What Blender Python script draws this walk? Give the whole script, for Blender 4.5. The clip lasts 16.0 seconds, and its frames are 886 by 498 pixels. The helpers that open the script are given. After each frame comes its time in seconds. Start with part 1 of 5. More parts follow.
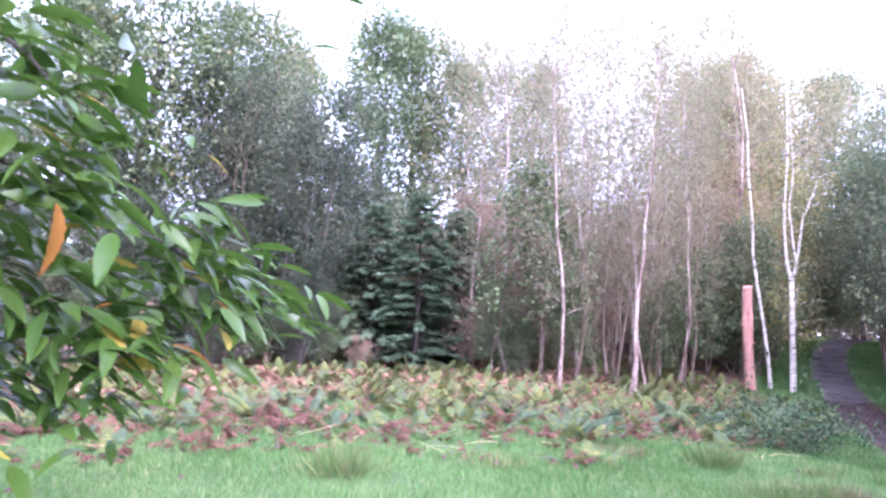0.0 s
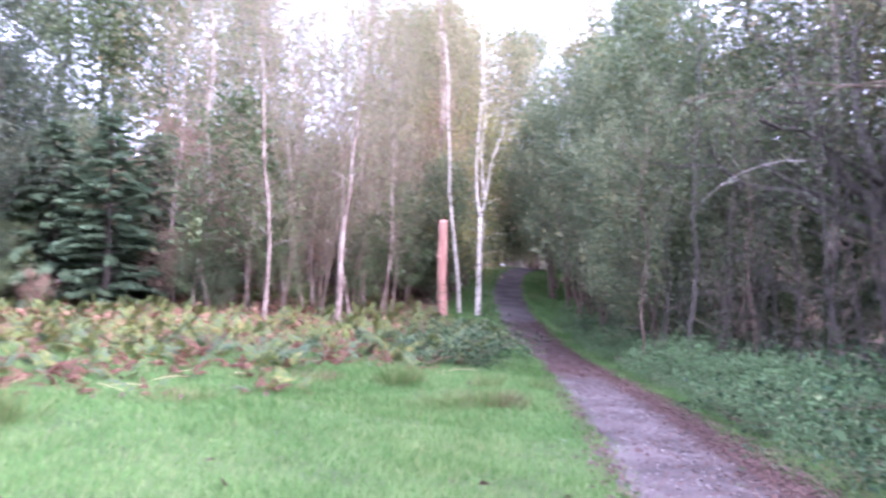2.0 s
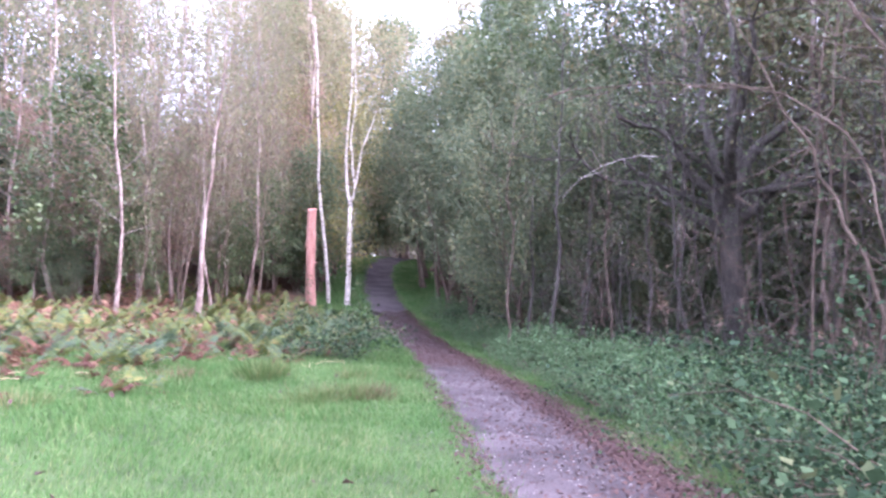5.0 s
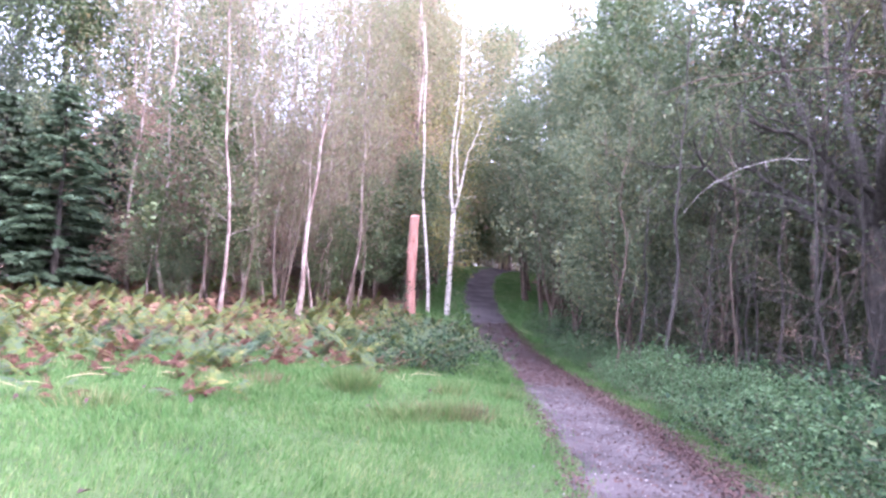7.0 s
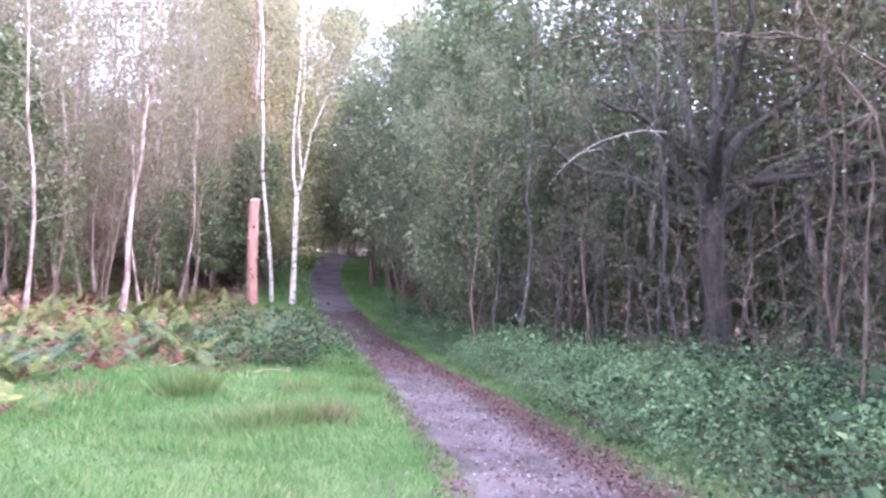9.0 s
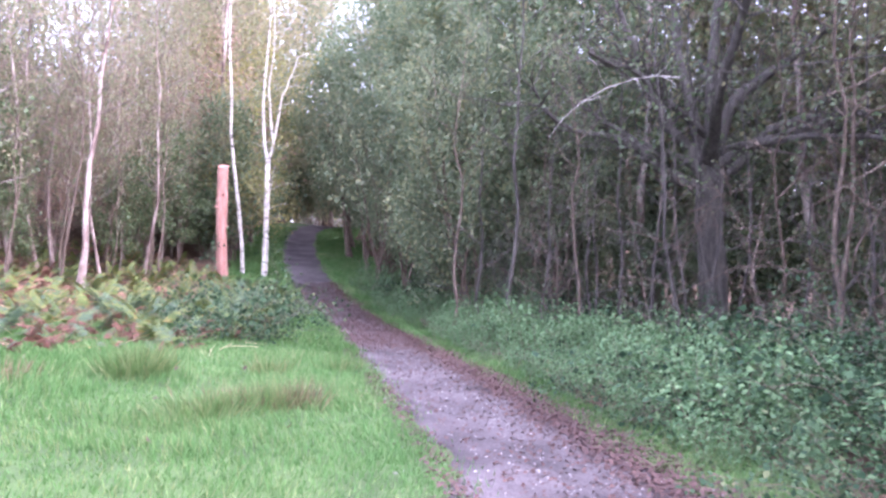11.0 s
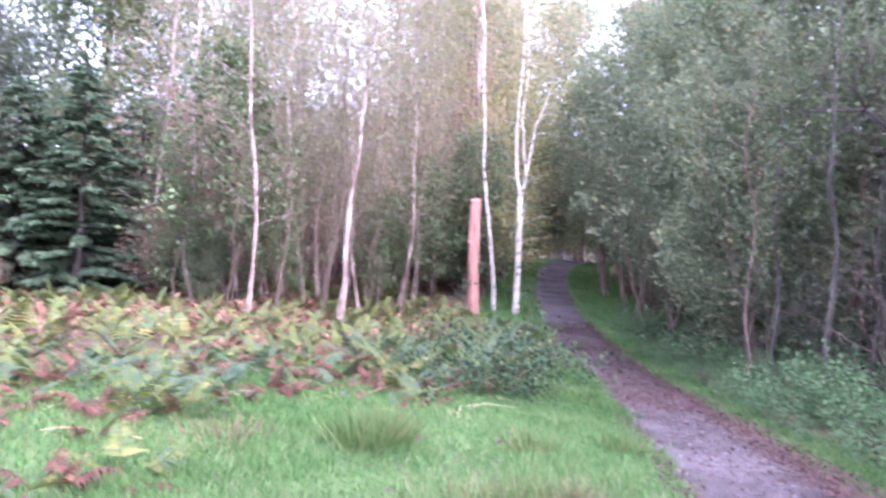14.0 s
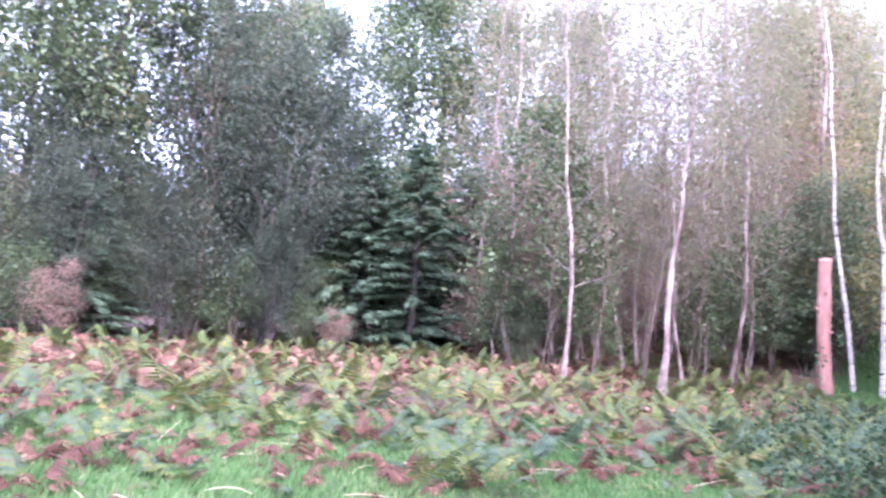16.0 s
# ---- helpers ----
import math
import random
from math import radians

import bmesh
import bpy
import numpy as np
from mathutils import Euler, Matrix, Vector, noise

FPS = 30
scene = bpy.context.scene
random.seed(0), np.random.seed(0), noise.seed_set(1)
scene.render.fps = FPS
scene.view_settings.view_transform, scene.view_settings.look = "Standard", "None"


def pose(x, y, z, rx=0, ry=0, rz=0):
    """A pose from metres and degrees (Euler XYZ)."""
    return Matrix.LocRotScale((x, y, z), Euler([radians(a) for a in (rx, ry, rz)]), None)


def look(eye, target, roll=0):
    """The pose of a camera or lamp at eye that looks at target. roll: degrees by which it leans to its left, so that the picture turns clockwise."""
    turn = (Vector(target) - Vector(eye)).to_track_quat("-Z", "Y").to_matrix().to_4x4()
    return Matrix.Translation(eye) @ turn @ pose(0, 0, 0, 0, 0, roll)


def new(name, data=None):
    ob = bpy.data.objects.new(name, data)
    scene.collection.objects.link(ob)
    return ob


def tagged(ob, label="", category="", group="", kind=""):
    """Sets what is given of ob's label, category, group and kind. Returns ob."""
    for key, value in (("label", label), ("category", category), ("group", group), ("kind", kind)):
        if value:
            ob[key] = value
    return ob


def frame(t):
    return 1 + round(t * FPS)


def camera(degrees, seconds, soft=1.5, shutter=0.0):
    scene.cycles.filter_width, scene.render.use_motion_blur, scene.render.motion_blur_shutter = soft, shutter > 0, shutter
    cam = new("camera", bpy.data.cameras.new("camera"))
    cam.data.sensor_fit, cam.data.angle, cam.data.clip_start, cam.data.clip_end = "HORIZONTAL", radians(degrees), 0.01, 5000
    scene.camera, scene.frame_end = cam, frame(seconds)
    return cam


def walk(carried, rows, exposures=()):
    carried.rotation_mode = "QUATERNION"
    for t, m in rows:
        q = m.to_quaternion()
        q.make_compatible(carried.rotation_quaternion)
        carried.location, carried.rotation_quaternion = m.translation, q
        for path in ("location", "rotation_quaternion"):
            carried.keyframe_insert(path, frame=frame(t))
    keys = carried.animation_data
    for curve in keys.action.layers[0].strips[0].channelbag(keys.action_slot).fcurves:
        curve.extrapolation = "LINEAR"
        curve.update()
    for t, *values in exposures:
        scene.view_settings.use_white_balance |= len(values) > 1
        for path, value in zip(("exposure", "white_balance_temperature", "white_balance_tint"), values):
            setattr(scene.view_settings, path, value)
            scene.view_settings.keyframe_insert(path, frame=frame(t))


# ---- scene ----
cam = camera(64.1, 16.0, soft=2.6, shutter=0.4)
EYE, TILT, LEAN = 1.5, 2.33, 1.45
# seconds, x, y, z from the first eye in metres, yaw, pitch, roll
ROWS = [
    (0, -0.095, 0.055, 0.077, 0.59, 5.89, -3.23),
    (0.5, 0.015, 0.124, 0.052, 0.80, 5.25, -4.21),
    (1, 0.061, 0.101, 0.049, -3.61, 3.87, -3.48),
    (1.5, 0.111, 0.079, 0.041, -12.05, 2.64, -2.84),
    (2, 0.178, 0.073, 0.031, -22.21, 1.71, -2.70),
    (2.5, 0.231, 0.072, 0.058, -30.29, 1.41, -1.65),
    (3, 0.216, 0.040, 0.072, -35.88, 2.45, -1.94),
    (3.5, 0.215, 0.025, 0.057, -37.44, 2.43, -3.79),
    (4, 0.190, 0.056, 0.025, -37.73, 2.10, -5.52),
    (4.5, 0.153, 0.149, 0.024, -35.74, 0.81, -5.38),
    (5, 0.296, 0.211, 0.043, -32.63, 1.34, -2.59),
    (5.2, 0.372, 0.255, 0.035, -30.14, 1.92, -3.52),
    (7.3, 0.762, 1.157, -0.021, -24.36, 1.74, -4.87),
    (7.5, 0.784, 1.235, -0.036, -27.00, 1.73, -4.16),
    (8, 0.896, 1.490, -0.080, -30.30, 1.54, -3.16),
    (8.5, 0.956, 1.688, -0.087, -33.82, 1.01, -3.80),
    (8.7, 0.998, 1.789, -0.078, -35.78, 1.69, -3.87),
    (10.8, 1.540, 2.710, -0.183, -39.41, 0.25, -2.67),
    (11, 1.601, 2.835, -0.198, -38.96, -0.57, -3.06),
    (11.5, 1.738, 3.102, -0.189, -39.24, -2.09, -2.11),
    (12, 1.949, 3.366, -0.194, -37.41, -2.63, -2.29),
    (12.5, 2.044, 3.671, -0.181, -34.67, -2.56, -3.06),
    (13, 2.157, 3.968, -0.168, -29.77, -2.00, -2.24),
    (13.5, 2.283, 4.310, -0.177, -23.28, -0.41, -2.60),
    (14, 2.304, 4.614, -0.154, -19.09, 1.08, -3.51),
    (14.5, 2.352, 4.892, -0.140, -9.00, 3.56, -3.84),
    (15, 2.394, 5.155, -0.157, -1.95, 4.15, -4.98),
    (15.5, 2.417, 5.290, -0.152, 1.55, 4.19, -4.47),
    (16, 2.454, 5.394, -0.139, 6.32, 4.37, -4.70),
]
EXPOSURES = [(0.0, 3.36, 5450, 42), (1.5, 3.45, 5500, 42), (3.0, 3.26, 5650, 40), (5.0, 3.36, 5650, 40), (7.5, 3.5, 5650, 40), (12.0, 3.62, 5650, 39), (14.0, 3.58, 5550, 42), (16.0, 3.45, 5400, 43)]
walk(cam, [(t, pose(0, 0, EYE, TILT, LEAN, 0) @ pose(x, y, z, 90 + pitch, roll, yaw)) for t, x, y, z, yaw, pitch, roll in ROWS], EXPOSURES)

# ---- world and sun ----
world = bpy.data.worlds.new("sky")
scene.world = world
world.use_nodes = True
wn = world.node_tree.nodes
sky = wn.new("ShaderNodeTexSky")
sky.sky_type, sky.sun_disc = "NISHITA", False
sky.sun_elevation, sky.sun_rotation = radians(42), radians(150)
sky.air_density, sky.dust_density, sky.ozone_density = 1.0, 2.0, 1.0
# an even white cloud cover lets a part of the clear sky through
cloud = wn.new("ShaderNodeMix")
cloud.data_type = "RGBA"
cloud.inputs[0].default_value = 0.7
cloud.inputs[7].default_value = (4.4, 4.6, 5.0, 1)
world.node_tree.links.new(sky.outputs[0], cloud.inputs[6])
world.node_tree.links.new(cloud.outputs[2], wn["Background"].inputs[0])
wn["Background"].inputs[1].default_value = 0.15
sun_data = bpy.data.lights.new("sun", "SUN")
sun_data.energy, sun_data.angle, sun_data.color = 1.15, radians(45), (1.0, 0.97, 0.95)
sun = new("sun", sun_data)
sun.matrix_world = look((0, 0, 30), (-0.5 * 0.743 * 30, 0.866 * 0.743 * 30, 30 - 0.669 * 30))

# ---- materials ----


def material(name):
    m = bpy.data.materials.new(name)
    m.use_nodes = True
    return m, m.node_tree.nodes, m.node_tree.links


def ramp_node(nodes, stops):
    r = nodes.new("ShaderNodeValToRGB")
    el = r.color_ramp.elements
    while len(el) < len(stops):
        el.new(0.5)
    for e, (p, c) in zip(el, stops):
        e.position, e.color = p, (*c, 1)
    return r


def noise_node(nodes, links, scale, detail=4.0, rough=0.6, coords=None, stretch=None):
    n = nodes.new("ShaderNodeTexNoise")
    n.inputs["Scale"].default_value, n.inputs["Detail"].default_value, n.inputs["Roughness"].default_value = scale, detail, rough
    tc = nodes.new("ShaderNodeTexCoord")
    src = tc.outputs[coords or "Object"]
    if stretch:
        mp = nodes.new("ShaderNodeMapping")
        mp.inputs["Scale"].default_value = stretch
        links.new(src, mp.inputs[0])
        src = mp.outputs[0]
    links.new(src, n.inputs["Vector"])
    return n


def mixed(nodes, links, kind, a, b, factor):
    m = nodes.new("ShaderNodeMix")
    m.data_type, m.blend_type = "RGBA", kind
    for sock, v in ((m.inputs[0], factor), (m.inputs[6], a), (m.inputs[7], b)):
        if isinstance(v, (int, float)):
            sock.default_value = v
        elif isinstance(v, tuple):
            sock.default_value = (*v, 1)
        else:
            links.new(v, sock)
    return m.outputs[2]


def leaf_material(name, stops, gloss=0.5, through_light=0.35, patch=0.8, patch_scale=0.35, plant=0.3, shine=0.4):
    """Leaves: every leaf its own tone, every plant its own cast, patches of older leaves, and light that shines through."""
    m, nodes, links = material(name)
    geo, info = nodes.new("ShaderNodeNewGeometry"), nodes.new("ShaderNodeObjectInfo")
    big = noise_node(nodes, links, patch_scale, 2.0, coords="Object")
    mul = nodes.new("ShaderNodeMath")
    mul.operation = "MULTIPLY_ADD"
    links.new(big.outputs[0], mul.inputs[0])
    mul.inputs[1].default_value = patch
    links.new(geo.outputs["Random Per Island"], mul.inputs[2])
    sub = nodes.new("ShaderNodeMath")
    sub.operation = "MULTIPLY_ADD"
    links.new(info.outputs["Random"], sub.inputs[0])
    sub.inputs[1].default_value = plant
    links.new(mul.outputs[0], sub.inputs[2])
    sc = nodes.new("ShaderNodeMapRange")
    sc.inputs[1].default_value, sc.inputs[2].default_value = 0.15, 1.0 + patch * 0.6 + plant * 0.8
    links.new(sub.outputs[0], sc.inputs[0])
    r = ramp_node(nodes, stops)
    links.new(sc.outputs[0], r.inputs[0])
    fine = noise_node(nodes, links, 30.0, 2.0)
    col = mixed(nodes, links, "OVERLAY", r.outputs[0], fine.outputs[0], 0.35)
    p = nodes["Principled BSDF"]
    links.new(col, p.inputs["Base Color"])
    p.inputs["Roughness"].default_value = gloss
    p.inputs["Specular IOR Level"].default_value = shine
    tr = nodes.new("ShaderNodeBsdfTranslucent")
    links.new(col, tr.inputs[0])
    mx = nodes.new("ShaderNodeMixShader")
    mx.inputs[0].default_value = through_light
    links.new(p.outputs[0], mx.inputs[1])
    links.new(tr.outputs[0], mx.inputs[2])
    links.new(mx.outputs[0], nodes["Material Output"].inputs[0])
    return m


def rough_material(name, stops, scale, stretch=(1, 1, 1), bump=0.4, dist=0.02, rough=0.85, fine=(0.6, 12.0), coords="Object"):
    m, nodes, links = material(name)
    a = noise_node(nodes, links, scale, 6.0, 0.65, coords, stretch)
    b = noise_node(nodes, links, scale * fine[1], 4.0, 0.6, coords, stretch)
    r = ramp_node(nodes, stops)
    links.new(a.outputs[0], r.inputs[0])
    col = mixed(nodes, links, "OVERLAY", r.outputs[0], b.outputs[0], fine[0])
    p = nodes["Principled BSDF"]
    links.new(col, p.inputs["Base Color"])
    p.inputs["Roughness"].default_value = rough
    p.inputs["Specular IOR Level"].default_value = 0.25
    bp = nodes.new("ShaderNodeBump")
    bp.inputs["Strength"].default_value, bp.inputs["Distance"].default_value = bump, dist
    links.new(b.outputs[0], bp.inputs["Height"])
    links.new(bp.outputs[0], p.inputs["Normal"])
    return m


BARK_WHITE = rough_material("birch_bark", [(0.36, (0.06, 0.05, 0.045)), (0.43, (0.38, 0.34, 0.29)), (0.62, (0.6, 0.54, 0.47)), (0.8, (0.42, 0.36, 0.3))], 3.0, (1.2, 1.2, 2.6))
BARK_GREY = rough_material("grey_birch_bark", [(0.36, (0.09, 0.062, 0.05)), (0.47, (0.2, 0.145, 0.12)), (0.57, (0.38, 0.32, 0.275)), (0.66, (0.24, 0.19, 0.16)), (0.8, (0.18, 0.125, 0.105))], 1.1, (1.5, 1.5, 1.0), fine=(0.6, 9.0))
BARK_DARK = rough_material("oak_bark", [(0.3, (0.035, 0.03, 0.026)), (0.55, (0.1, 0.088, 0.075)), (0.8, (0.15, 0.145, 0.11))], 5.0, (2, 2, 0.5), 0.9, 0.04)
BARK_BROWN = rough_material("hazel_bark", [(0.3, (0.05, 0.037, 0.03)), (0.5, (0.13, 0.095, 0.07)), (0.66, (0.22, 0.17, 0.13)), (0.8, (0.12, 0.11, 0.07))], 5.0, (2, 2, 0.8), 0.6, 0.02)
BARE_WOOD = rough_material("bare_wood", [(0.25, (0.2, 0.09, 0.07)), (0.5, (0.36, 0.18, 0.14)), (0.72, (0.47, 0.27, 0.22)), (0.9, (0.42, 0.31, 0.26))], 2.2, (3, 3, 0.5), 0.5, 0.02, 0.75)
DEAD_TWIG = rough_material("dead_twig_bark", [(0.3, (0.25, 0.22, 0.2)), (0.7, (0.5, 0.46, 0.42))], 8.0)
STRAW = rough_material("straw", [(0.3, (0.4, 0.3, 0.17)), (0.7, (0.6, 0.5, 0.32))], 9.0)
BIRCH_TWIG = rough_material("birch_twig_bark", [(0.3, (0.12, 0.095, 0.08)), (0.55, (0.21, 0.175, 0.15)), (0.8, (0.3, 0.26, 0.23))], 6.0)
TWIG = rough_material("twig_bark", [(0.3, (0.06, 0.045, 0.04)), (0.7, (0.16, 0.12, 0.1))], 8.0)
SOIL = rough_material("leaf_litter", [(0.3, (0.035, 0.026, 0.018)), (0.5, (0.1, 0.062, 0.04)), (0.68, (0.17, 0.1, 0.06)), (0.85, (0.09, 0.09, 0.035))], 1.6, bump=0.8, dist=0.05, fine=(0.8, 18.0))
TURF = rough_material("turf", [(0.3, (0.035, 0.055, 0.02)), (0.5, (0.06, 0.1, 0.03)), (0.7, (0.085, 0.14, 0.042)), (0.85, (0.12, 0.12, 0.055))], 1.1, bump=0.7, dist=0.04, fine=(0.7, 30.0))
PATH = rough_material("trodden_gravel", [(0.28, (0.026, 0.02, 0.022)), (0.42, (0.05, 0.04, 0.041)), (0.6, (0.105, 0.087, 0.088)), (0.8, (0.07, 0.046, 0.043))], 0.9, bump=0.9, dist=0.025, rough=0.8, fine=(0.75, 40.0))
PEBBLE = rough_material("pebble_stone", [(0.3, (0.12, 0.1, 0.1)), (0.7, (0.34, 0.31, 0.3))], 9.0)

GRASS = leaf_material("grass_blade", [(0.0, (0.034, 0.085, 0.022)), (0.35, (0.066, 0.15, 0.042)), (0.75, (0.11, 0.215, 0.066)), (1.0, (0.26, 0.28, 0.13))], 0.6, 0.3, 1.0, 0.5, shine=0.2)
DRY_GRASS = leaf_material("dry_grass", [(0.0, (0.07, 0.065, 0.03)), (0.5, (0.15, 0.13, 0.065)), (1.0, (0.26, 0.21, 0.12))], 0.7, 0.2, shine=0.2)
COARSE = leaf_material("coarse_grass", [(0.0, (0.05, 0.1, 0.025)), (0.5, (0.1, 0.18, 0.05)), (1.0, (0.26, 0.24, 0.11))], 0.6, 0.3)
BIRCH_LEAF = leaf_material("birch_leaf", [(0.0, (0.1, 0.14, 0.065)), (0.4, (0.2, 0.23, 0.12)), (0.7, (0.27, 0.255, 0.145)), (0.86, (0.31, 0.235, 0.165)), (1.0, (0.4, 0.32, 0.19))], 0.6, 0.6, shine=0.25)
RUSSET_LEAF = leaf_material("russet_leaf", [(0.0, (0.18, 0.15, 0.09)), (0.4, (0.3, 0.21, 0.16)), (0.75, (0.4, 0.27, 0.21)), (1.0, (0.46, 0.36, 0.22))], 0.6, 0.6, shine=0.2)
SALLOW_LEAF = leaf_material("sallow_leaf", [(0.0, (0.05, 0.075, 0.042)), (0.4, (0.105, 0.145, 0.08)), (0.75, (0.18, 0.22, 0.125)), (1.0, (0.3, 0.29, 0.14))], 0.5, 0.5, 1.2, 0.6, shine=0.25)
OAK_LEAF = leaf_material("oak_leaf", [(0.0, (0.04, 0.07, 0.032)), (0.45, (0.085, 0.13, 0.055)), (0.8, (0.14, 0.185, 0.08)), (1.0, (0.25, 0.2, 0.09))], 0.4, 0.35)
YELLOW_LEAF = leaf_material("yellowing_leaf", [(0.0, (0.1, 0.14, 0.04)), (0.5, (0.24, 0.24, 0.08)), (1.0, (0.42, 0.34, 0.1))], 0.5, 0.4)
FIR_LEAF = leaf_material("fir_needles", [(0.0, (0.065, 0.11, 0.072)), (0.5, (0.13, 0.2, 0.12)), (1.0, (0.22, 0.3, 0.18))], 0.7, 0.5, shine=0.12)
# pale grey leaves: the haze of distance is put into their colour
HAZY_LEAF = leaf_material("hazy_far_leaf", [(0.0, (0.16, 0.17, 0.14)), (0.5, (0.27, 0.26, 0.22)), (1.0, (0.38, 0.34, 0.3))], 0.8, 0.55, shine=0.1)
BRAMBLE_LEAF = leaf_material("bramble_leaf", [(0.0, (0.01, 0.024, 0.013)), (0.45, (0.028, 0.058, 0.028)), (0.8, (0.062, 0.108, 0.05)), (1.0, (0.15, 0.15, 0.07))], 0.7, 0.2, shine=0.12)
NETTLE_LEAF = leaf_material("nettle_leaf", [(0.0, (0.034, 0.075, 0.034)), (0.5, (0.09, 0.17, 0.072)), (1.0, (0.19, 0.28, 0.13))], 0.6, 0.3, shine=0.2)
FERN_GREEN = leaf_material("green_bracken", [(0.0, (0.03, 0.058, 0.034)), (0.28, (0.055, 0.09, 0.048)), (0.45, (0.08, 0.115, 0.06)), (0.62, (0.085, 0.12, 0.026)), (0.82, (0.145, 0.16, 0.042)), (1.0, (0.3, 0.21, 0.08))], 0.6, 0.3, 0.6, 0.6, 1.0, shine=0.25)
FERN_BROWN = leaf_material("brown_bracken", [(0.0, (0.06, 0.026, 0.018)), (0.35, (0.1, 0.048, 0.034)), (0.65, (0.15, 0.072, 0.048)), (0.85, (0.21, 0.115, 0.072)), (1.0, (0.38, 0.28, 0.17))], 0.7, 0.3, 0.5, 0.6, 0.9, shine=0.2)
CHESTNUT_GREEN = leaf_material("chestnut_leaf", [(0.0, (0.018, 0.048, 0.01)), (0.5, (0.042, 0.095, 0.015)), (1.0, (0.1, 0.17, 0.026))], 0.34, 0.42, 0.4)
CHESTNUT_YELLOW = leaf_material("yellow_chestnut_leaf", [(0.0, (0.22, 0.15, 0.03)), (1.0, (0.36, 0.31, 0.05))], 0.4, 0.4)
CHESTNUT_BROWN = leaf_material("brown_chestnut_leaf", [(0.0, (0.2, 0.07, 0.02)), (1.0, (0.4, 0.19, 0.04))], 0.45, 0.35)
DRY_LEAF = leaf_material("fallen_leaf", [(0.0, (0.04, 0.026, 0.024)), (0.5, (0.08, 0.045, 0.04)), (0.9, (0.125, 0.075, 0.062)), (1.0, (0.34, 0.29, 0.24))], 0.7, 0.1, shine=0.2)

# ---- shape helpers ----
UP = np.array((0.0, 0.0, 1.0))


def mesh_of(name, V, F, mat):
    """A mesh from an array of vertices and an array (or list of arrays) of faces with 3 or 4 corners."""
    groups = [np.asarray(f, dtype=np.int32) for f in (F if isinstance(F, list) else [F]) if len(f)]
    me = bpy.data.meshes.new(name)
    V = np.asarray(V, dtype=np.float32)
    me.vertices.add(len(V))
    me.vertices.foreach_set("co", V.ravel())
    loops = np.concatenate([g.ravel() for g in groups])
    sizes = np.concatenate([np.full(len(g), g.shape[1], dtype=np.int32) for g in groups])
    me.loops.add(len(loops))
    me.loops.foreach_set("vertex_index", loops)
    me.polygons.add(len(sizes))
    me.polygons.foreach_set("loop_start", np.concatenate(([0], np.cumsum(sizes)[:-1])).astype(np.int32))
    me.polygons.foreach_set("use_smooth", np.ones(len(sizes), dtype=bool))
    me.update(calc_edges=True)
    me.validate()
    for m in (mat if isinstance(mat, (list, tuple)) else (mat,)):
        me.materials.append(m)
    return me


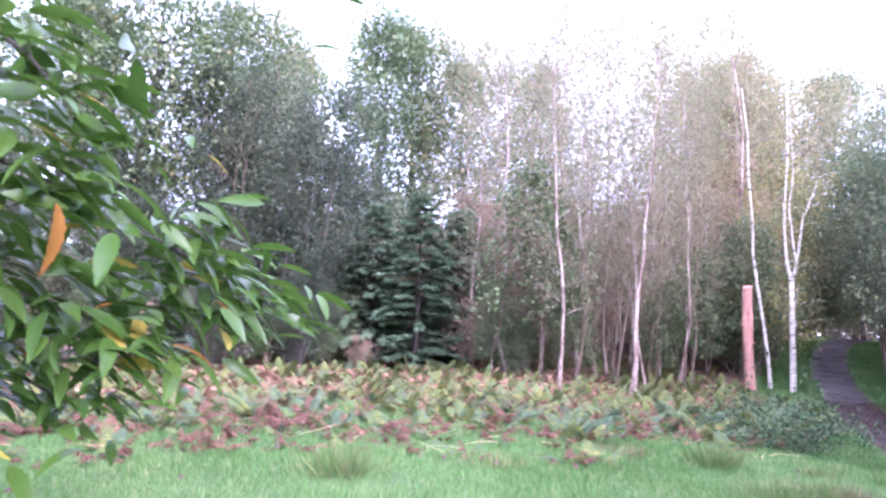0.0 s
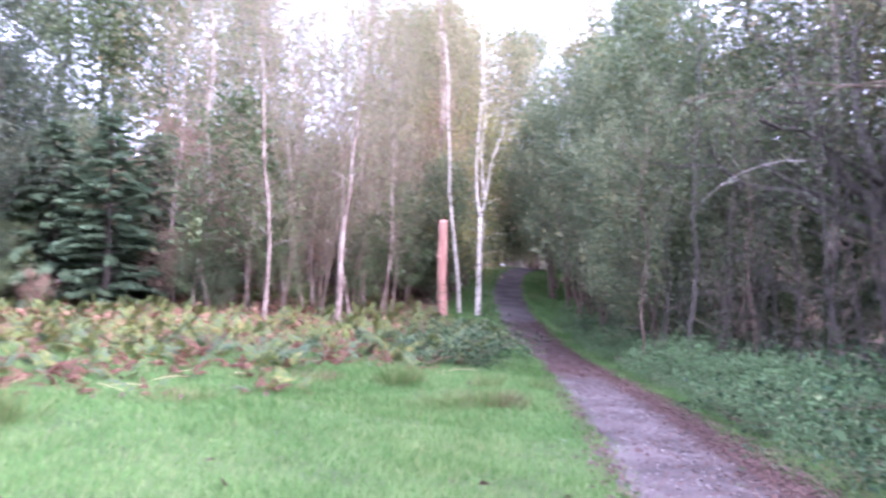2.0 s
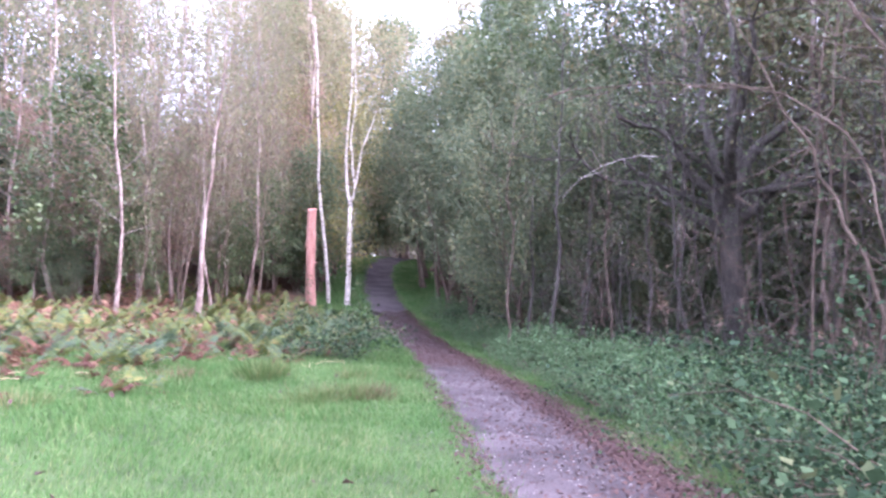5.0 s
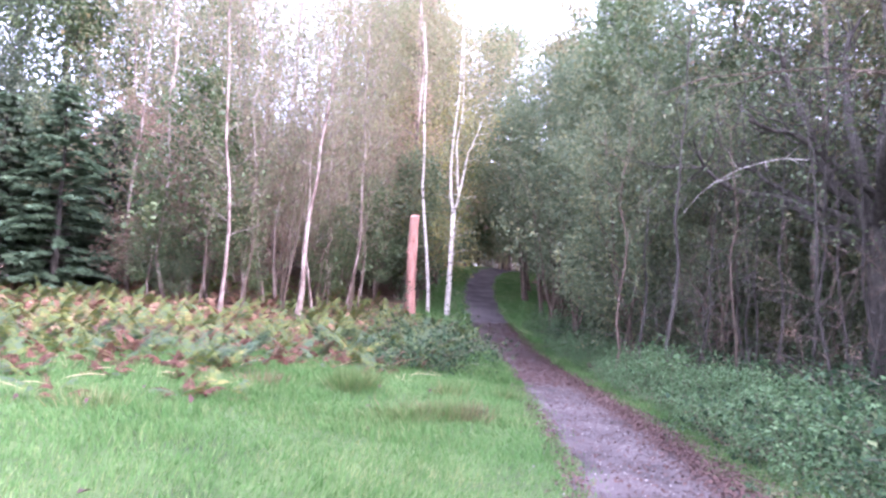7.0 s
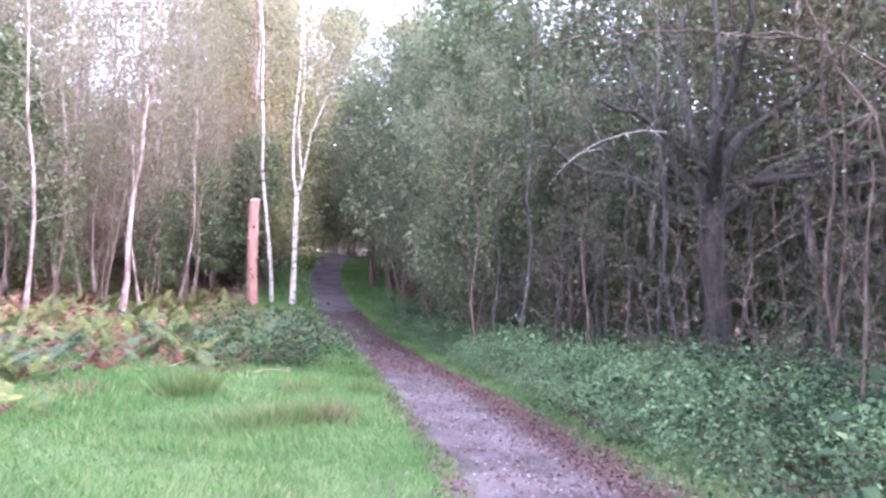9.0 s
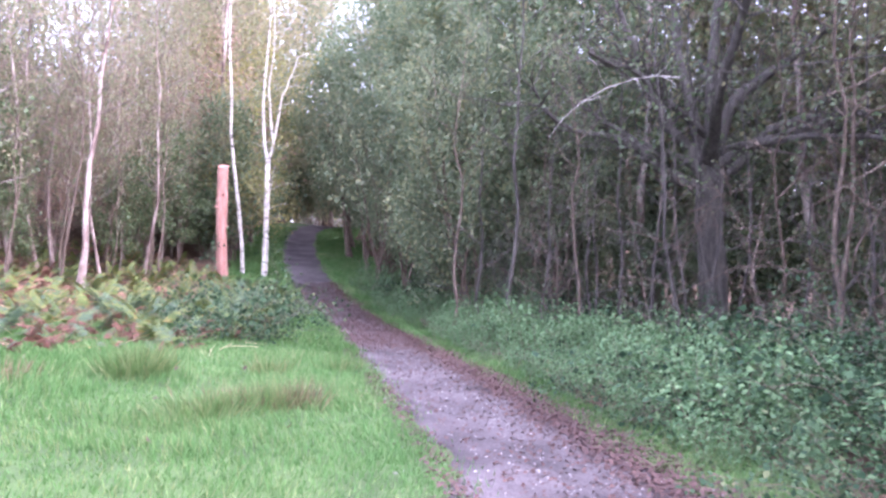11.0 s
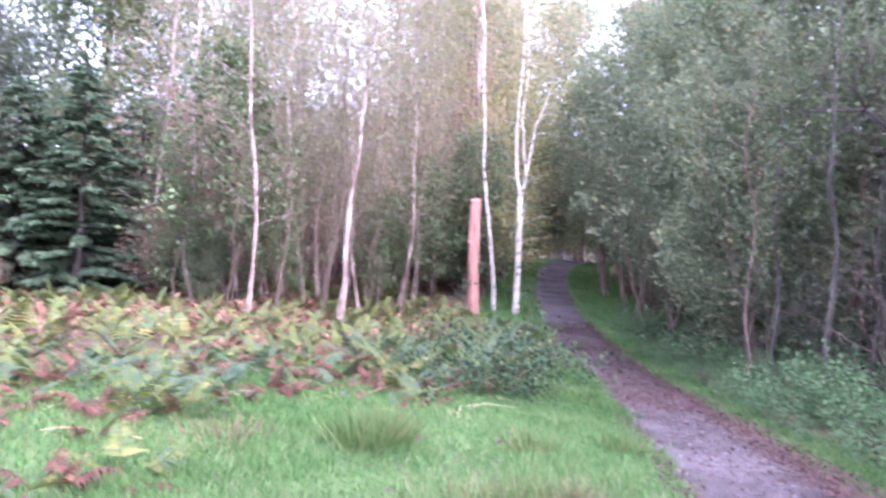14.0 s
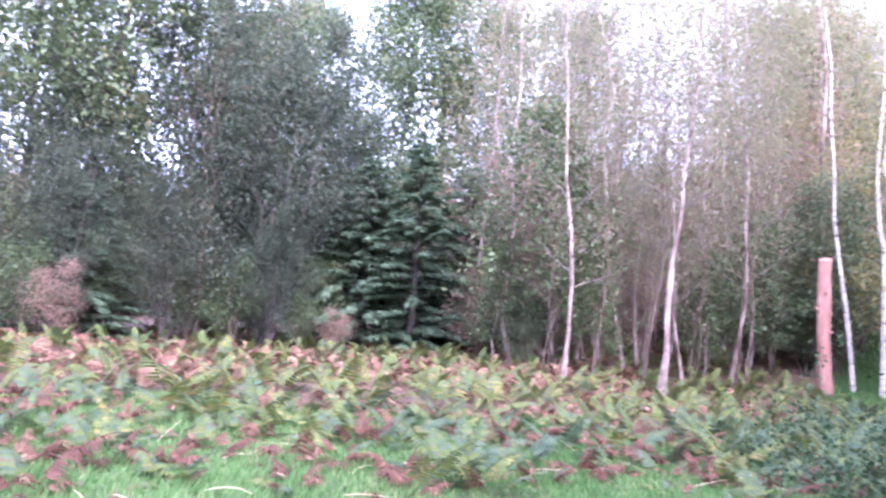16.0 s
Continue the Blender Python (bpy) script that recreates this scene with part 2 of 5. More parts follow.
class Build:
    """Gathers tubes and leaves into one mesh."""

    def __init__(self):
        self.v, self.f, self.n = [], [], 0

    def add(self, V, F):
        self.v.append(np.asarray(V, float))
        self.f.append(np.asarray(F) + self.n)
        self.n += len(V)

    def tube(self, pts, radii, sides=6, rough=0.0, rng=None):
        pts, radii = np.asarray(pts, float), np.asarray(radii, float)
        d = np.gradient(pts, axis=0)
        d /= np.linalg.norm(d, axis=1)[:, None] + 1e-9
        ref = np.array((1.0, 0.0, 0.0)) if abs(d[0, 0]) < 0.8 else np.array((0.0, 1.0, 0.0))
        a = np.cross(d, ref)
        a /= np.linalg.norm(a, axis=1)[:, None] + 1e-9
        b = np.cross(d, a)
        ang = np.linspace(0, 2 * math.pi, sides, endpoint=False)
        r = radii[:, None] * np.ones(sides)
        if rough and rng is not None:
            r = r * (1 + rough * rng.normal(size=r.shape))
        ring = pts[:, None, :] + r[:, :, None] * (np.cos(ang)[None, :, None] * a[:, None, :] + np.sin(ang)[None, :, None] * b[:, None, :])
        n = len(pts)
        i, j = np.meshgrid(np.arange(n - 1), np.arange(sides), indexing="ij")
        k = (j + 1) % sides
        F = np.stack((i * sides + j, i * sides + k, (i + 1) * sides + k, (i + 1) * sides + j), -1).reshape(-1, 4)
        V = np.concatenate((ring.reshape(-1, 3), pts[-1:] + d[-1:] * radii[-1]))
        self.add(V, F)
        cap = np.array([[(n - 1) * sides + q, (n - 1) * sides + (q + 1) % sides, n * sides, n * sides] for q in range(sides)])
        self.f.append(cap[:, :3] + self.n - len(V))

    def leaves(self, C, T, N, length, width, fold=0.12, plain=False):
        """One four-cornered, folded leaf at each centre C along T with face normal N."""
        C, T, N = (np.asarray(q, float) for q in (C, T, N))
        N = N - (N * T).sum(1)[:, None] * T
        N /= np.linalg.norm(N, axis=1)[:, None] + 1e-9
        B = np.cross(N, T)
        L, W = np.broadcast_to(length, len(C))[:, None], np.broadcast_to(width, len(C))[:, None]
        if plain:
            V = np.stack((C - T * L / 2 - B * W / 3, C - T * L / 6 + B * W * 0.7 + N * W * fold, C + T * L / 2), 1).reshape(-1, 3)
            self.add(V, np.arange(len(C) * 3).reshape(-1, 3))
            return
        V = np.stack((C - T * L / 2, C - T * L * 0.08 + B * W / 2 + N * W * fold, C + T * L / 2, C - T * L * 0.08 - B * W / 2 + N * W * fold), 1).reshape(-1, 3)
        F = np.arange(len(C) * 4).reshape(-1, 4)
        self.add(V, F)

    def mesh(self, name, mat):
        quads = [f for f in self.f if f.shape[1] == 4]
        tris = [f for f in self.f if f.shape[1] == 3]
        groups = ([np.concatenate(quads)] if quads else []) + ([np.concatenate(tris)] if tris else [])
        return mesh_of(name, np.concatenate(self.v), groups, mat)


def unit(a):
    a = np.asarray(a, float)
    return a / (np.linalg.norm(a, axis=-1, keepdims=True) + 1e-9)


def leaf_cloud(b, rng, centres, count, spread, size, flat=0.8, aspect=0.55, hang=0.0, plain=False):
    pick = centres[rng.integers(0, len(centres), count)]
    C = pick + rng.normal(size=(count, 3)) * spread
    N = unit(rng.normal(size=(count, 3)) + UP * flat)
    T = unit(np.cross(N, rng.normal(size=(count, 3))) - UP * hang)
    L = size * rng.uniform(0.65, 1.35, count)
    b.leaves(C, T, N, L, L * aspect, 0.12, plain)


def part(name, me, parent, label="", m=None, kind=""):
    ob = new(name, me)
    ob.parent = parent
    if m is not None:
        ob.matrix_basis = m
    return tagged(ob, label, kind=kind)


def thing(name, label, category, group="", at=(0, 0, 0), turn=0.0, size=1.0, kind=""):
    root = new(name)
    root.empty_display_size = 0.1
    root.matrix_basis = Matrix.LocRotScale(at, Euler((0, 0, turn)), (size, size, size))
    return tagged(root, label, category, group, kind)


# ---- the lie of the land ----
WAY_Y = (-60.0, -6.0, 0.0, 4.45, 8.9, 13.6, 18.0, 22.7, 27.4, 32.0, 36.4, 41.7, 50.0, 90.0)
WAY_X = (-26.0, -0.6, 2.1, 4.45, 6.85, 9.15, 11.25, 13.05, 14.85, 16.85, 19.0, 22.2, 33.0, 90.0)


def way_x(y):
    """The path's centre line."""
    y = np.asarray(y, float)
    return sum(np.interp(y + o, WAY_Y, WAY_X) for o in (-1.6, -0.8, 0.0, 0.8, 1.6)) / 5


def beside(x, y):
    """How far a place lies to the right of the path's centre line, square to it."""
    return (np.asarray(x) - way_x(y)) * 0.885


def ground_z(x, y, bumps=True):
    x, y = np.asarray(x, float), np.asarray(y, float)
    xs = 2.5 * np.logaddexp(0, (np.clip(x, -80, 60) - 0.5) / 2.5)
    z = 0.27 - 0.0985 * np.minimum(xs, 30) + 0.0134 * np.clip(y, -20, 60)
    s = np.minimum(0.47 * x + 0.88 * y, 50)
    side = np.clip((x + 8) / 14, 0.25, 1)
    z = z + 0.58 * np.logaddexp(0, (s - 26) / 3) * side * side * (3 - 2 * side)
    d = beside(x, y)
    z = z + np.clip(d - 1.3, 0, 9) * 0.1
    z = z - 0.05 * np.exp(-(d / 0.9) ** 4)
    if bumps:
        away = np.clip(np.abs(d) - 0.8, 0, 1)
        z = z + away * (0.04 * np.sin(0.9 * x + 0.5 * y) * np.sin(0.7 * y - 0.4 * x) + 0.02 * np.sin(2.3 * x + 1.1) * np.sin(2.7 * y))
    return z


FERN_X = (-16.0, -6.0, -4.2, -3.0, -1.0, 0.8, 1.6, 2.8, 3.7, 4.7, 5.8, 6.6, 7.4, 9.0, 14.0)
FERN_Y = (4.5, 6.3, 7.8, 8.8, 10.0, 10.6, 10.7, 12.0, 12.8, 12.8, 13.2, 13.7, 15.4, 17.6, 25.0)


def fern_line(x):
    """Where the bracken begins, up the slope from the lawn."""
    x = np.asarray(x, float)
    return np.interp(x, FERN_X, FERN_Y) + 0.3 * np.sin(2.3 * x)


def is_turf(x, y):
    d = beside(x, y)
    wide = np.clip((y - 17) / 8, 0, 1)
    verge = (d > -1.9 - 1.2 * wide + 0.25 * np.sin(1.3 * y)) & (d < 1.7 + 1.6 * wide + 0.2 * np.sin(1.3 * y))
    return verge | ((d < 0) & (y < fern_line(x) + 5.5) & (x > -12) & (y > -12))


def spaced(start, near, far, step, grow, end):
    out = [start]
    while out[-1] < end:
        inside = near <= out[-1] <= far
        gap = step if inside else step + grow * max(near - out[-1], out[-1] - far)
        out.append(out[-1] + gap)
    back = [start]
    while back[-1] > -end:
        inside = near <= back[-1] <= far
        gap = step if inside else step + grow * max(near - back[-1], back[-1] - far)
        back.append(back[-1] - gap)
    return np.array(back[:0:-1] + out)


gx, gy = spaced(0.0, -14, 26, 0.28, 0.3, 420), spaced(0.0, -6, 44, 0.28, 0.3, 420)
GX, GY = np.meshgrid(gx, gy, indexing="ij")
nx, ny = GX.shape
gi, gj = np.meshgrid(np.arange(nx - 1), np.arange(ny - 1), indexing="ij")
ground_faces = np.stack((gi * ny + gj, (gi + 1) * ny + gj, (gi + 1) * ny + gj + 1, gi * ny + gj + 1), -1).reshape(-1, 4)
ground_mesh = mesh_of("ground", np.stack((GX, GY, ground_z(GX, GY)), -1).reshape(-1, 3), ground_faces, (SOIL, TURF))
mid_x, mid_y = (GX[:-1, :-1] + GX[1:, 1:]) / 2, (GY[:-1, :-1] + GY[1:, 1:]) / 2
ground_mesh.polygons.foreach_set("material_index", is_turf(mid_x, mid_y).ravel().astype(np.int32))
tagged(new("ground", ground_mesh), "mown green turf running into brown leaf litter under trees", "ground", kind="structure")

# the path: a strip with ragged edges, worn hollow in the middle
rng = np.random.default_rng(11)
py = np.arange(-14.0, 50.0, 0.16)
across = np.linspace(-1, 1, 13)
slope = np.gradient(way_x(py), py)
nrm = np.stack((np.ones_like(slope), -slope), -1)
nrm /= np.linalg.norm(nrm, axis=1)[:, None]


def wavy(y, seed):
    return 0.07 * np.sin(1.9 * y + seed) + 0.05 * np.sin(4.7 * y + 2.3 * seed) + 0.035 * np.sin(11.3 * y + 1.1 * seed)


left, right = -0.86 + wavy(py, 1.0), 0.88 + wavy(py, 4.0)
off = (left + right)[:, None] / 2 + (right - left)[:, None] / 2 * across[None, :]
PX = way_x(py)[:, None] + nrm[:, :1] * off
PY = py[:, None] + nrm[:, 1:] * off
PZ = ground_z(PX, PY) + 0.03 * (1 - across[None, :] ** 8) - 0.012 + 0.006 * rng.normal(size=PX.shape)
pi, pj = np.meshgrid(np.arange(len(py) - 1), np.arange(12), indexing="ij")
path_faces = np.stack((pi * 13 + pj, pi * 13 + pj + 1, (pi + 1) * 13 + pj + 1, (pi + 1) * 13 + pj), -1).reshape(-1, 4)
tagged(new("path", mesh_of("path", np.stack((PX, PY, PZ), -1).reshape(-1, 3), path_faces, PATH)), "trodden grey gravel footpath with ragged leaf-strewn edges", "path", kind="structure")

# ---- trees ----


def trunk_line(rng, H, lean=(0.0, 0.0), wob=0.1, n=12):
    u = np.linspace(0, 1, n)
    w = np.cumsum(rng.normal(size=(n, 2)) * wob, axis=0) / math.sqrt(n)
    w -= w[0]
    return np.stack((lean[0] * H * u + w[:, 0], lean[1] * H * u + w[:, 1], H * u), -1)


def bough(rng, start, direction, length, n=6, lift=0.25, wob=0.18):
    d = unit(direction)
    pts = [np.asarray(start, float)]
    for _ in range(n):
        d = unit(d + UP * lift / n + rng.normal(size=3) * wob / math.sqrt(n) * 1.4)
        pts.append(pts[-1] + d * length / n)
    return np.array(pts)


def make_tree(seed, H, r0, base, R, boughs, leaves, size, leaf_mat, bark, lean=(0, 0), wob=0.15, rise=0.7, lift=0.5, subs=4,
              spread=0.22, shape=0.6, stems=1, flat=0.8, aspect=0.55, gnarl=0.18, splay=0.12, r_bough=0.4, hang=0.0, plain=False):
    """Meshes of a tree: trunk, limbs, crown. base: where the crown begins, as a part of H. R: the crown's reach."""
    rng = np.random.default_rng(seed)
    trunk, limbs, crown = Build(), Build(), Build()
    tips = []
    for q in range(stems):
        ln = lean if stems == 1 else (lean[0] + splay * math.cos(q * 2.4 + seed), lean[1] + splay * math.sin(q * 2.4 + seed))
        h = H * (1 if q == 0 else rng.uniform(0.7, 1.0))
        line = trunk_line(rng, h, ln, wob)
        line[:, :2] += 0.12 * (stems > 1) * np.array((math.cos(q * 2.4), math.sin(q * 2.4)))
        u = np.linspace(0, 1, len(line))
        rad = r0 * (1 - 0.93 * u ** 0.85) * (1 if q == 0 else 0.8)
        rad[0] *= 1.35
        trunk.tube(np.concatenate((line[:1] - UP * 0.4, line)), np.concatenate((rad[:1] * 1.1, rad)), 9 if r0 > 0.12 else 7, 0.05, rng)
        for k in range(boughs // stems):
            t = base + (0.98 - base) * (k + rng.uniform(0, 1)) / (boughs / stems)
            p = np.array([np.interp(t, u, line[:, c]) for c in range(3)])
            v = (t - base) / (1 - base)
            reach = R * (math.sin(math.pi * min(0.98, 0.12 + 0.86 * v ** shape)) ** 0.7) * rng.uniform(0.7, 1.15)
            az = k * 2.4 + rng.uniform(-0.5, 0.5) + q
            el = rise * rng.uniform(0.6, 1.3) * (0.55 + 0.6 * v)
            pts = bough(rng, p, (math.cos(az), math.sin(az), el), reach * math.sqrt(1 + el * el) * 0.8, 6, lift, gnarl)
            rb = max(0.012, np.interp(t, u, rad) * r_bough)
            limbs.tube(pts, np.linspace(rb, max(0.005, rb * 0.15), len(pts)), 4)
            tips.append(pts[2:])
            for s in range(subs):
                a = pts[rng.integers(1, len(pts))]
                dd = unit(pts[-1] - pts[0]) + rng.normal(size=3) * 0.75
                sub = bough(rng, a, dd, reach * rng.uniform(0.25, 0.55), 3, lift, gnarl)
                if not plain:
                    limbs.tube(sub, np.linspace(rb * 0.35, 0.004, len(sub)), 3)
                tips.append(sub[1:])
                twig = bough(rng, sub[2], rng.normal(size=3) + UP * 0.3, reach * 0.22, 3, lift, gnarl)
                tips.append(twig[1:])
    centres = np.concatenate(tips)
    out = [("trunk", trunk.mesh("trunk", bark)), ("branchwork", limbs.mesh("branchwork", BIRCH_TWIG if bark in (BARK_WHITE, BARK_GREY) else bark))]
    if leaves:
        leaf_cloud(crown, rng, centres, leaves, spread, size, flat, aspect, hang, plain)
        out.append(("crown", crown.mesh("crown", leaf_mat)))
    return out


def plant_tree(meshes, name, label, x, y, turn=0.0, size=1.0, group="", category="tree", sink=0.0):
    root = thing(name, label, category, group, (x, y, float(ground_z(x, y)) - sink), turn, size)
    for pname, me in meshes:
        part(pname, me, root, kind="stuff" if pname in ("branchwork", "crown", "cane_tangle", "foliage") else "")
    return root


def make_fir(seed, H, R, sprays):
    rng = np.random.default_rng(seed)
    trunk, limbs, crown = Build(), Build(), Build()
    line = trunk_line(rng, H, wob=0.08)
    trunk.tube(np.concatenate((line[:1] - UP * 0.4, line)), np.concatenate(([0.2], 0.17 * (1 - 0.95 * np.linspace(0, 1, len(line))))), 8, 0.05, rng)
    C, T, N = [], [], []
    n = 130
    for k in range(n):
        t = 0.03 + 0.95 * (k / n)
        p = np.array([np.interp(t, np.linspace(0, 1, len(line)), line[:, c]) for c in range(3)])
        az = k * 2.4 + rng.uniform(-0.4, 0.4)
        reach = R * (1 - t) ** 0.8 * rng.uniform(0.65, 1.15) + 0.15
        pts = bough(rng, p, (math.cos(az), math.sin(az), 0.1), reach, 6, -0.3, 0.12)
        limbs.tube(pts, np.linspace(0.025, 0.004, len(pts)), 4)
        m = max(6, int(sprays * reach / (n * R * 0.45)))
        u = rng.uniform(0.12, 1.0, m) ** 0.8 * (len(pts) - 1)
        i = np.minimum(u.astype(int), len(pts) - 2)
        c = pts[i] + (pts[i + 1] - pts[i]) * (u - i)[:, None]
        along = unit(pts[-1] - pts[0])
        side = unit(np.cross(along, UP))
        s = rng.choice((-1.0, 1.0), m)[:, None]
        t_ = unit(along * 0.8 + side * s * rng.uniform(0.3, 1.2, m)[:, None] - UP * 0.25 + rng.normal(size=(m, 3)) * 0.15)
        ll = rng.uniform(0.12, 0.34, m)
        C.append(c + t_ * ll[:, None] * 0.5 + rng.normal(size=(m, 3)) * 0.03)
        T.append(t_)
        N.append(unit(UP + rng.normal(size=(m, 3)) * 0.35))
    C, T, N = np.concatenate(C), np.concatenate(T), np.concatenate(N)
    crown.leaves(C, T, N, rng.uniform(0.25, 0.5, len(C)), rng.uniform(0.08, 0.17, len(C)), 0.0)
    return [("trunk", trunk.mesh("trunk", BARK_DARK)), ("branchwork", limbs.mesh("branchwork", BARK_DARK)), ("crown", crown.mesh("crown", FIR_LEAF))]


BIRCHES = [make_tree(20 + k, 13.0, 0.058, 0.16, 2.0, 30, 3000, 0.085, BIRCH_LEAF, BARK_GREY, wob=(0.35, 0.45, 0.4, 0.3)[k], rise=1.0, lift=0.2, subs=7, spread=0.28, lean=((-0.01, 0.02), (0.03, 0.0), (0.05, 0.01), (-0.02, -0.02))[k], hang=0.3)
           for k in range(4)]
SALLOWS = [make_tree(40 + k, 9.5, 0.09, 0.05, 3.9, 46, 17000, 0.135, SALLOW_LEAF, BARK_BROWN, plain=True, wob=0.4, rise=0.9, lift=0.5, subs=5, spread=0.17, stems=4, splay=0.16) for k in range(2)]
# darker copy of SALLOW_LEAF: shade on the far-side sallows put into the colour
SHADED_SALLOW_LEAF = leaf_material("shaded_sallow_leaf", [(0.0, (0.026, 0.042, 0.028)), (0.4, (0.05, 0.072, 0.048)), (0.75, (0.09, 0.112, 0.072)), (1.0, (0.17, 0.165, 0.095))], 0.6, 0.5, 1.2, 0.6, shine=0.2)
SHADED_SALLOW = make_tree(44, 9.5, 0.09, 0.03, 4.1, 50, 22000, 0.12, SHADED_SALLOW_LEAF, BARK_DARK, plain=True, wob=0.4, rise=1.0, lift=0.5, subs=5, spread=0.24, stems=5, splay=0.14)
OLIVE_LEAF = leaf_material("olive_leaf", [(0.0, (0.1, 0.11, 0.065)), (0.4, (0.19, 0.19, 0.105)), (0.75, (0.28, 0.26, 0.15)), (1.0, (0.38, 0.32, 0.16))], 0.6, 0.6, 1.2, 0.6, shine=0.2)
TALL_OLIVE = make_tree(46, 9.5, 0.08, 0.12, 3.4, 46, 11000, 0.125, OLIVE_LEAF, BARK_BROWN, wob=0.4, rise=1.0, lift=0.5, subs=4, spread=0.22, stems=3, splay=0.12)
OAKS = [make_tree(60 + k, 17.0, 0.28, 0.28, 6.3, 34, 16500, 0.23, OAK_LEAF, BARK_DARK, plain=True, wob=0.5, rise=0.6, lift=0.5, subs=5, spread=0.42, gnarl=0.35) for k in range(2)]
TALL_BIRCHES = [make_tree(70 + k, 17.0, 0.12, 0.2, 3.0, 26, 5200, 0.14, BIRCH_LEAF, BARK_GREY, wob=0.4, rise=0.8, lift=0.2, subs=3, spread=0.6, hang=0.3) for k in range(2)]
SHRUBS = [make_tree(80 + k, 3.6, 0.035, 0.08, 1.5, 20, 4200, 0.12, SALLOW_LEAF if k else OAK_LEAF, BARK_BROWN, plain=True, wob=0.25, rise=0.8, lift=0.4, subs=3, spread=0.2, stems=4, splay=0.2) for k in range(2)]
RUSSET = make_tree(90, 3.2, 0.03, 0.15, 1.4, 24, 3600, 0.085, RUSSET_LEAF, BARK_BROWN, wob=0.2, rise=0.5, lift=0.2, subs=3, spread=0.2, stems=2)
ROWAN = make_tree(91, 6.5, 0.06, 0.18, 2.2, 30, 5200, 0.1, RUSSET_LEAF, BARK_GREY, wob=0.3, rise=0.5, lift=0.3, subs=4, spread=0.25, stems=3, splay=0.1)
YELLOW = make_tree(92, 7.0, 0.05, 0.2, 1.8, 24, 3400, 0.1, YELLOW_LEAF, BARK_BROWN, wob=0.3, rise=0.5, lift=0.2, subs=3, spread=0.26, stems=2)
POLES = [make_tree(95 + k, 8.5, 0.045, 0.3, 1.3, 16, (420, 160)[k], 0.085, (SALLOW_LEAF, OAK_LEAF)[k], (BARK_BROWN, BARK_DARK)[k], wob=0.3, rise=1.0, lift=0.2, subs=3, spread=0.2, lean=(0.04 * (1 - 2 * k), 0.0)) for k in range(2)]
FIRS = [make_fir(100, 9.5, 3.6, 17000), make_fir(101, 7.0, 3.0, 14000)]
THICKETS = [make_tree(110 + k, 8.5, 0.07, 0.05, 3.2, 40, 7600, 0.21, (SALLOW_LEAF, BIRCH_LEAF, OAK_LEAF, RUSSET_LEAF)[k], BARK_BROWN, plain=True, wob=0.4, rise=0.7, lift=0.4, subs=4, spread=0.4, stems=4, splay=0.13) for k in range(4)]

# birches across the clearing
for k, (x, y, turn, size, kind) in enumerate((
        (3.6, 24.0, 0.4, 1.0, 0), (4.9, 27.6, 1.9, 1.08, 1), (5.73, 28.3, 5.0, 0.95, 3), (6.2, 28.45, 3.1, 1.02, 0), (8.8, 27.8, 0.9, 0.95, 3),
        (7.1, 26.2, 4.0, 0.8, 3), (8.8, 30.2, 5.6, 1.1, 1), (6.2, 32.1, 2.7, 1.05, 0), (4.4, 30.2, 0.2, 1.1, 3), (4.65, 30.5, 1.4, 1.05, 1),
        (11.05, 33.1, 4.4, 1.0, 1), (11.85, 33.2, 2.4, 0.8, 0), (10.7, 34.0, 0.7, 0.9, 3), (2.2, 28.5, 1.2, 1.1, 1), (1.0, 31.5, 3.7, 1.12, 0), (12.6, 35.5, 2.9, 1.05, 3), (3.4, 32.5, 0.5, 1.1, 3), (9.7, 31.6, 1.0, 1.0, 0), (7.6, 30.6, 2.0, 1.1, 2))):
    plant_tree(BIRCHES[kind], "birch_tree", "slender pale birch with thin olive and russet leaves in bracken", x, y, turn, size * 1.14, "birches in the clearing")
lean_birch = make_tree(33, 13.0, 0.095, 0.35, 1.8, 20, 2200, 0.1, BIRCH_LEAF, BARK_GREY, wob=0.2, rise=1.0, lift=0.1, subs=5, spread=0.28, lean=(0.085, -0.01))
plant_tree(lean_birch, "birch_tree", "leaning grey birch with a pale upper stem", 6.1, 24.3, 0.0, 1.0, "birches in the clearing")
# thin reddish stems that crowd between the birches
WANDS = [make_tree(36 + k, 7.5, 0.03, 0.25, 0.9, 14, 420, 0.075, BIRCH_LEAF, BARK_BROWN, wob=0.3, rise=1.2, lift=0.3, subs=5, spread=0.18, lean=((0.03, 0.0), (-0.05, 0.01), (0.08, 0.02))[k]) for k in range(3)]
for k in range(64):
    x, y = 2.6 + 9.8 * ((k * 0.618 + 0.1) % 1.0), 25.2 + 9.0 * ((k * 0.3247 + 0.4) % 1.0)
    if float(beside(x, y)) < -3.4 and not (x > 9.4 and y < 30):
        plant_tree(WANDS[k % 3], "sapling", "thin reddish sapling stem, nearly bare, among birches", x, y, k * 2.1, 0.75 + 0.06 * (k * 5 % 11), "saplings in the grove")

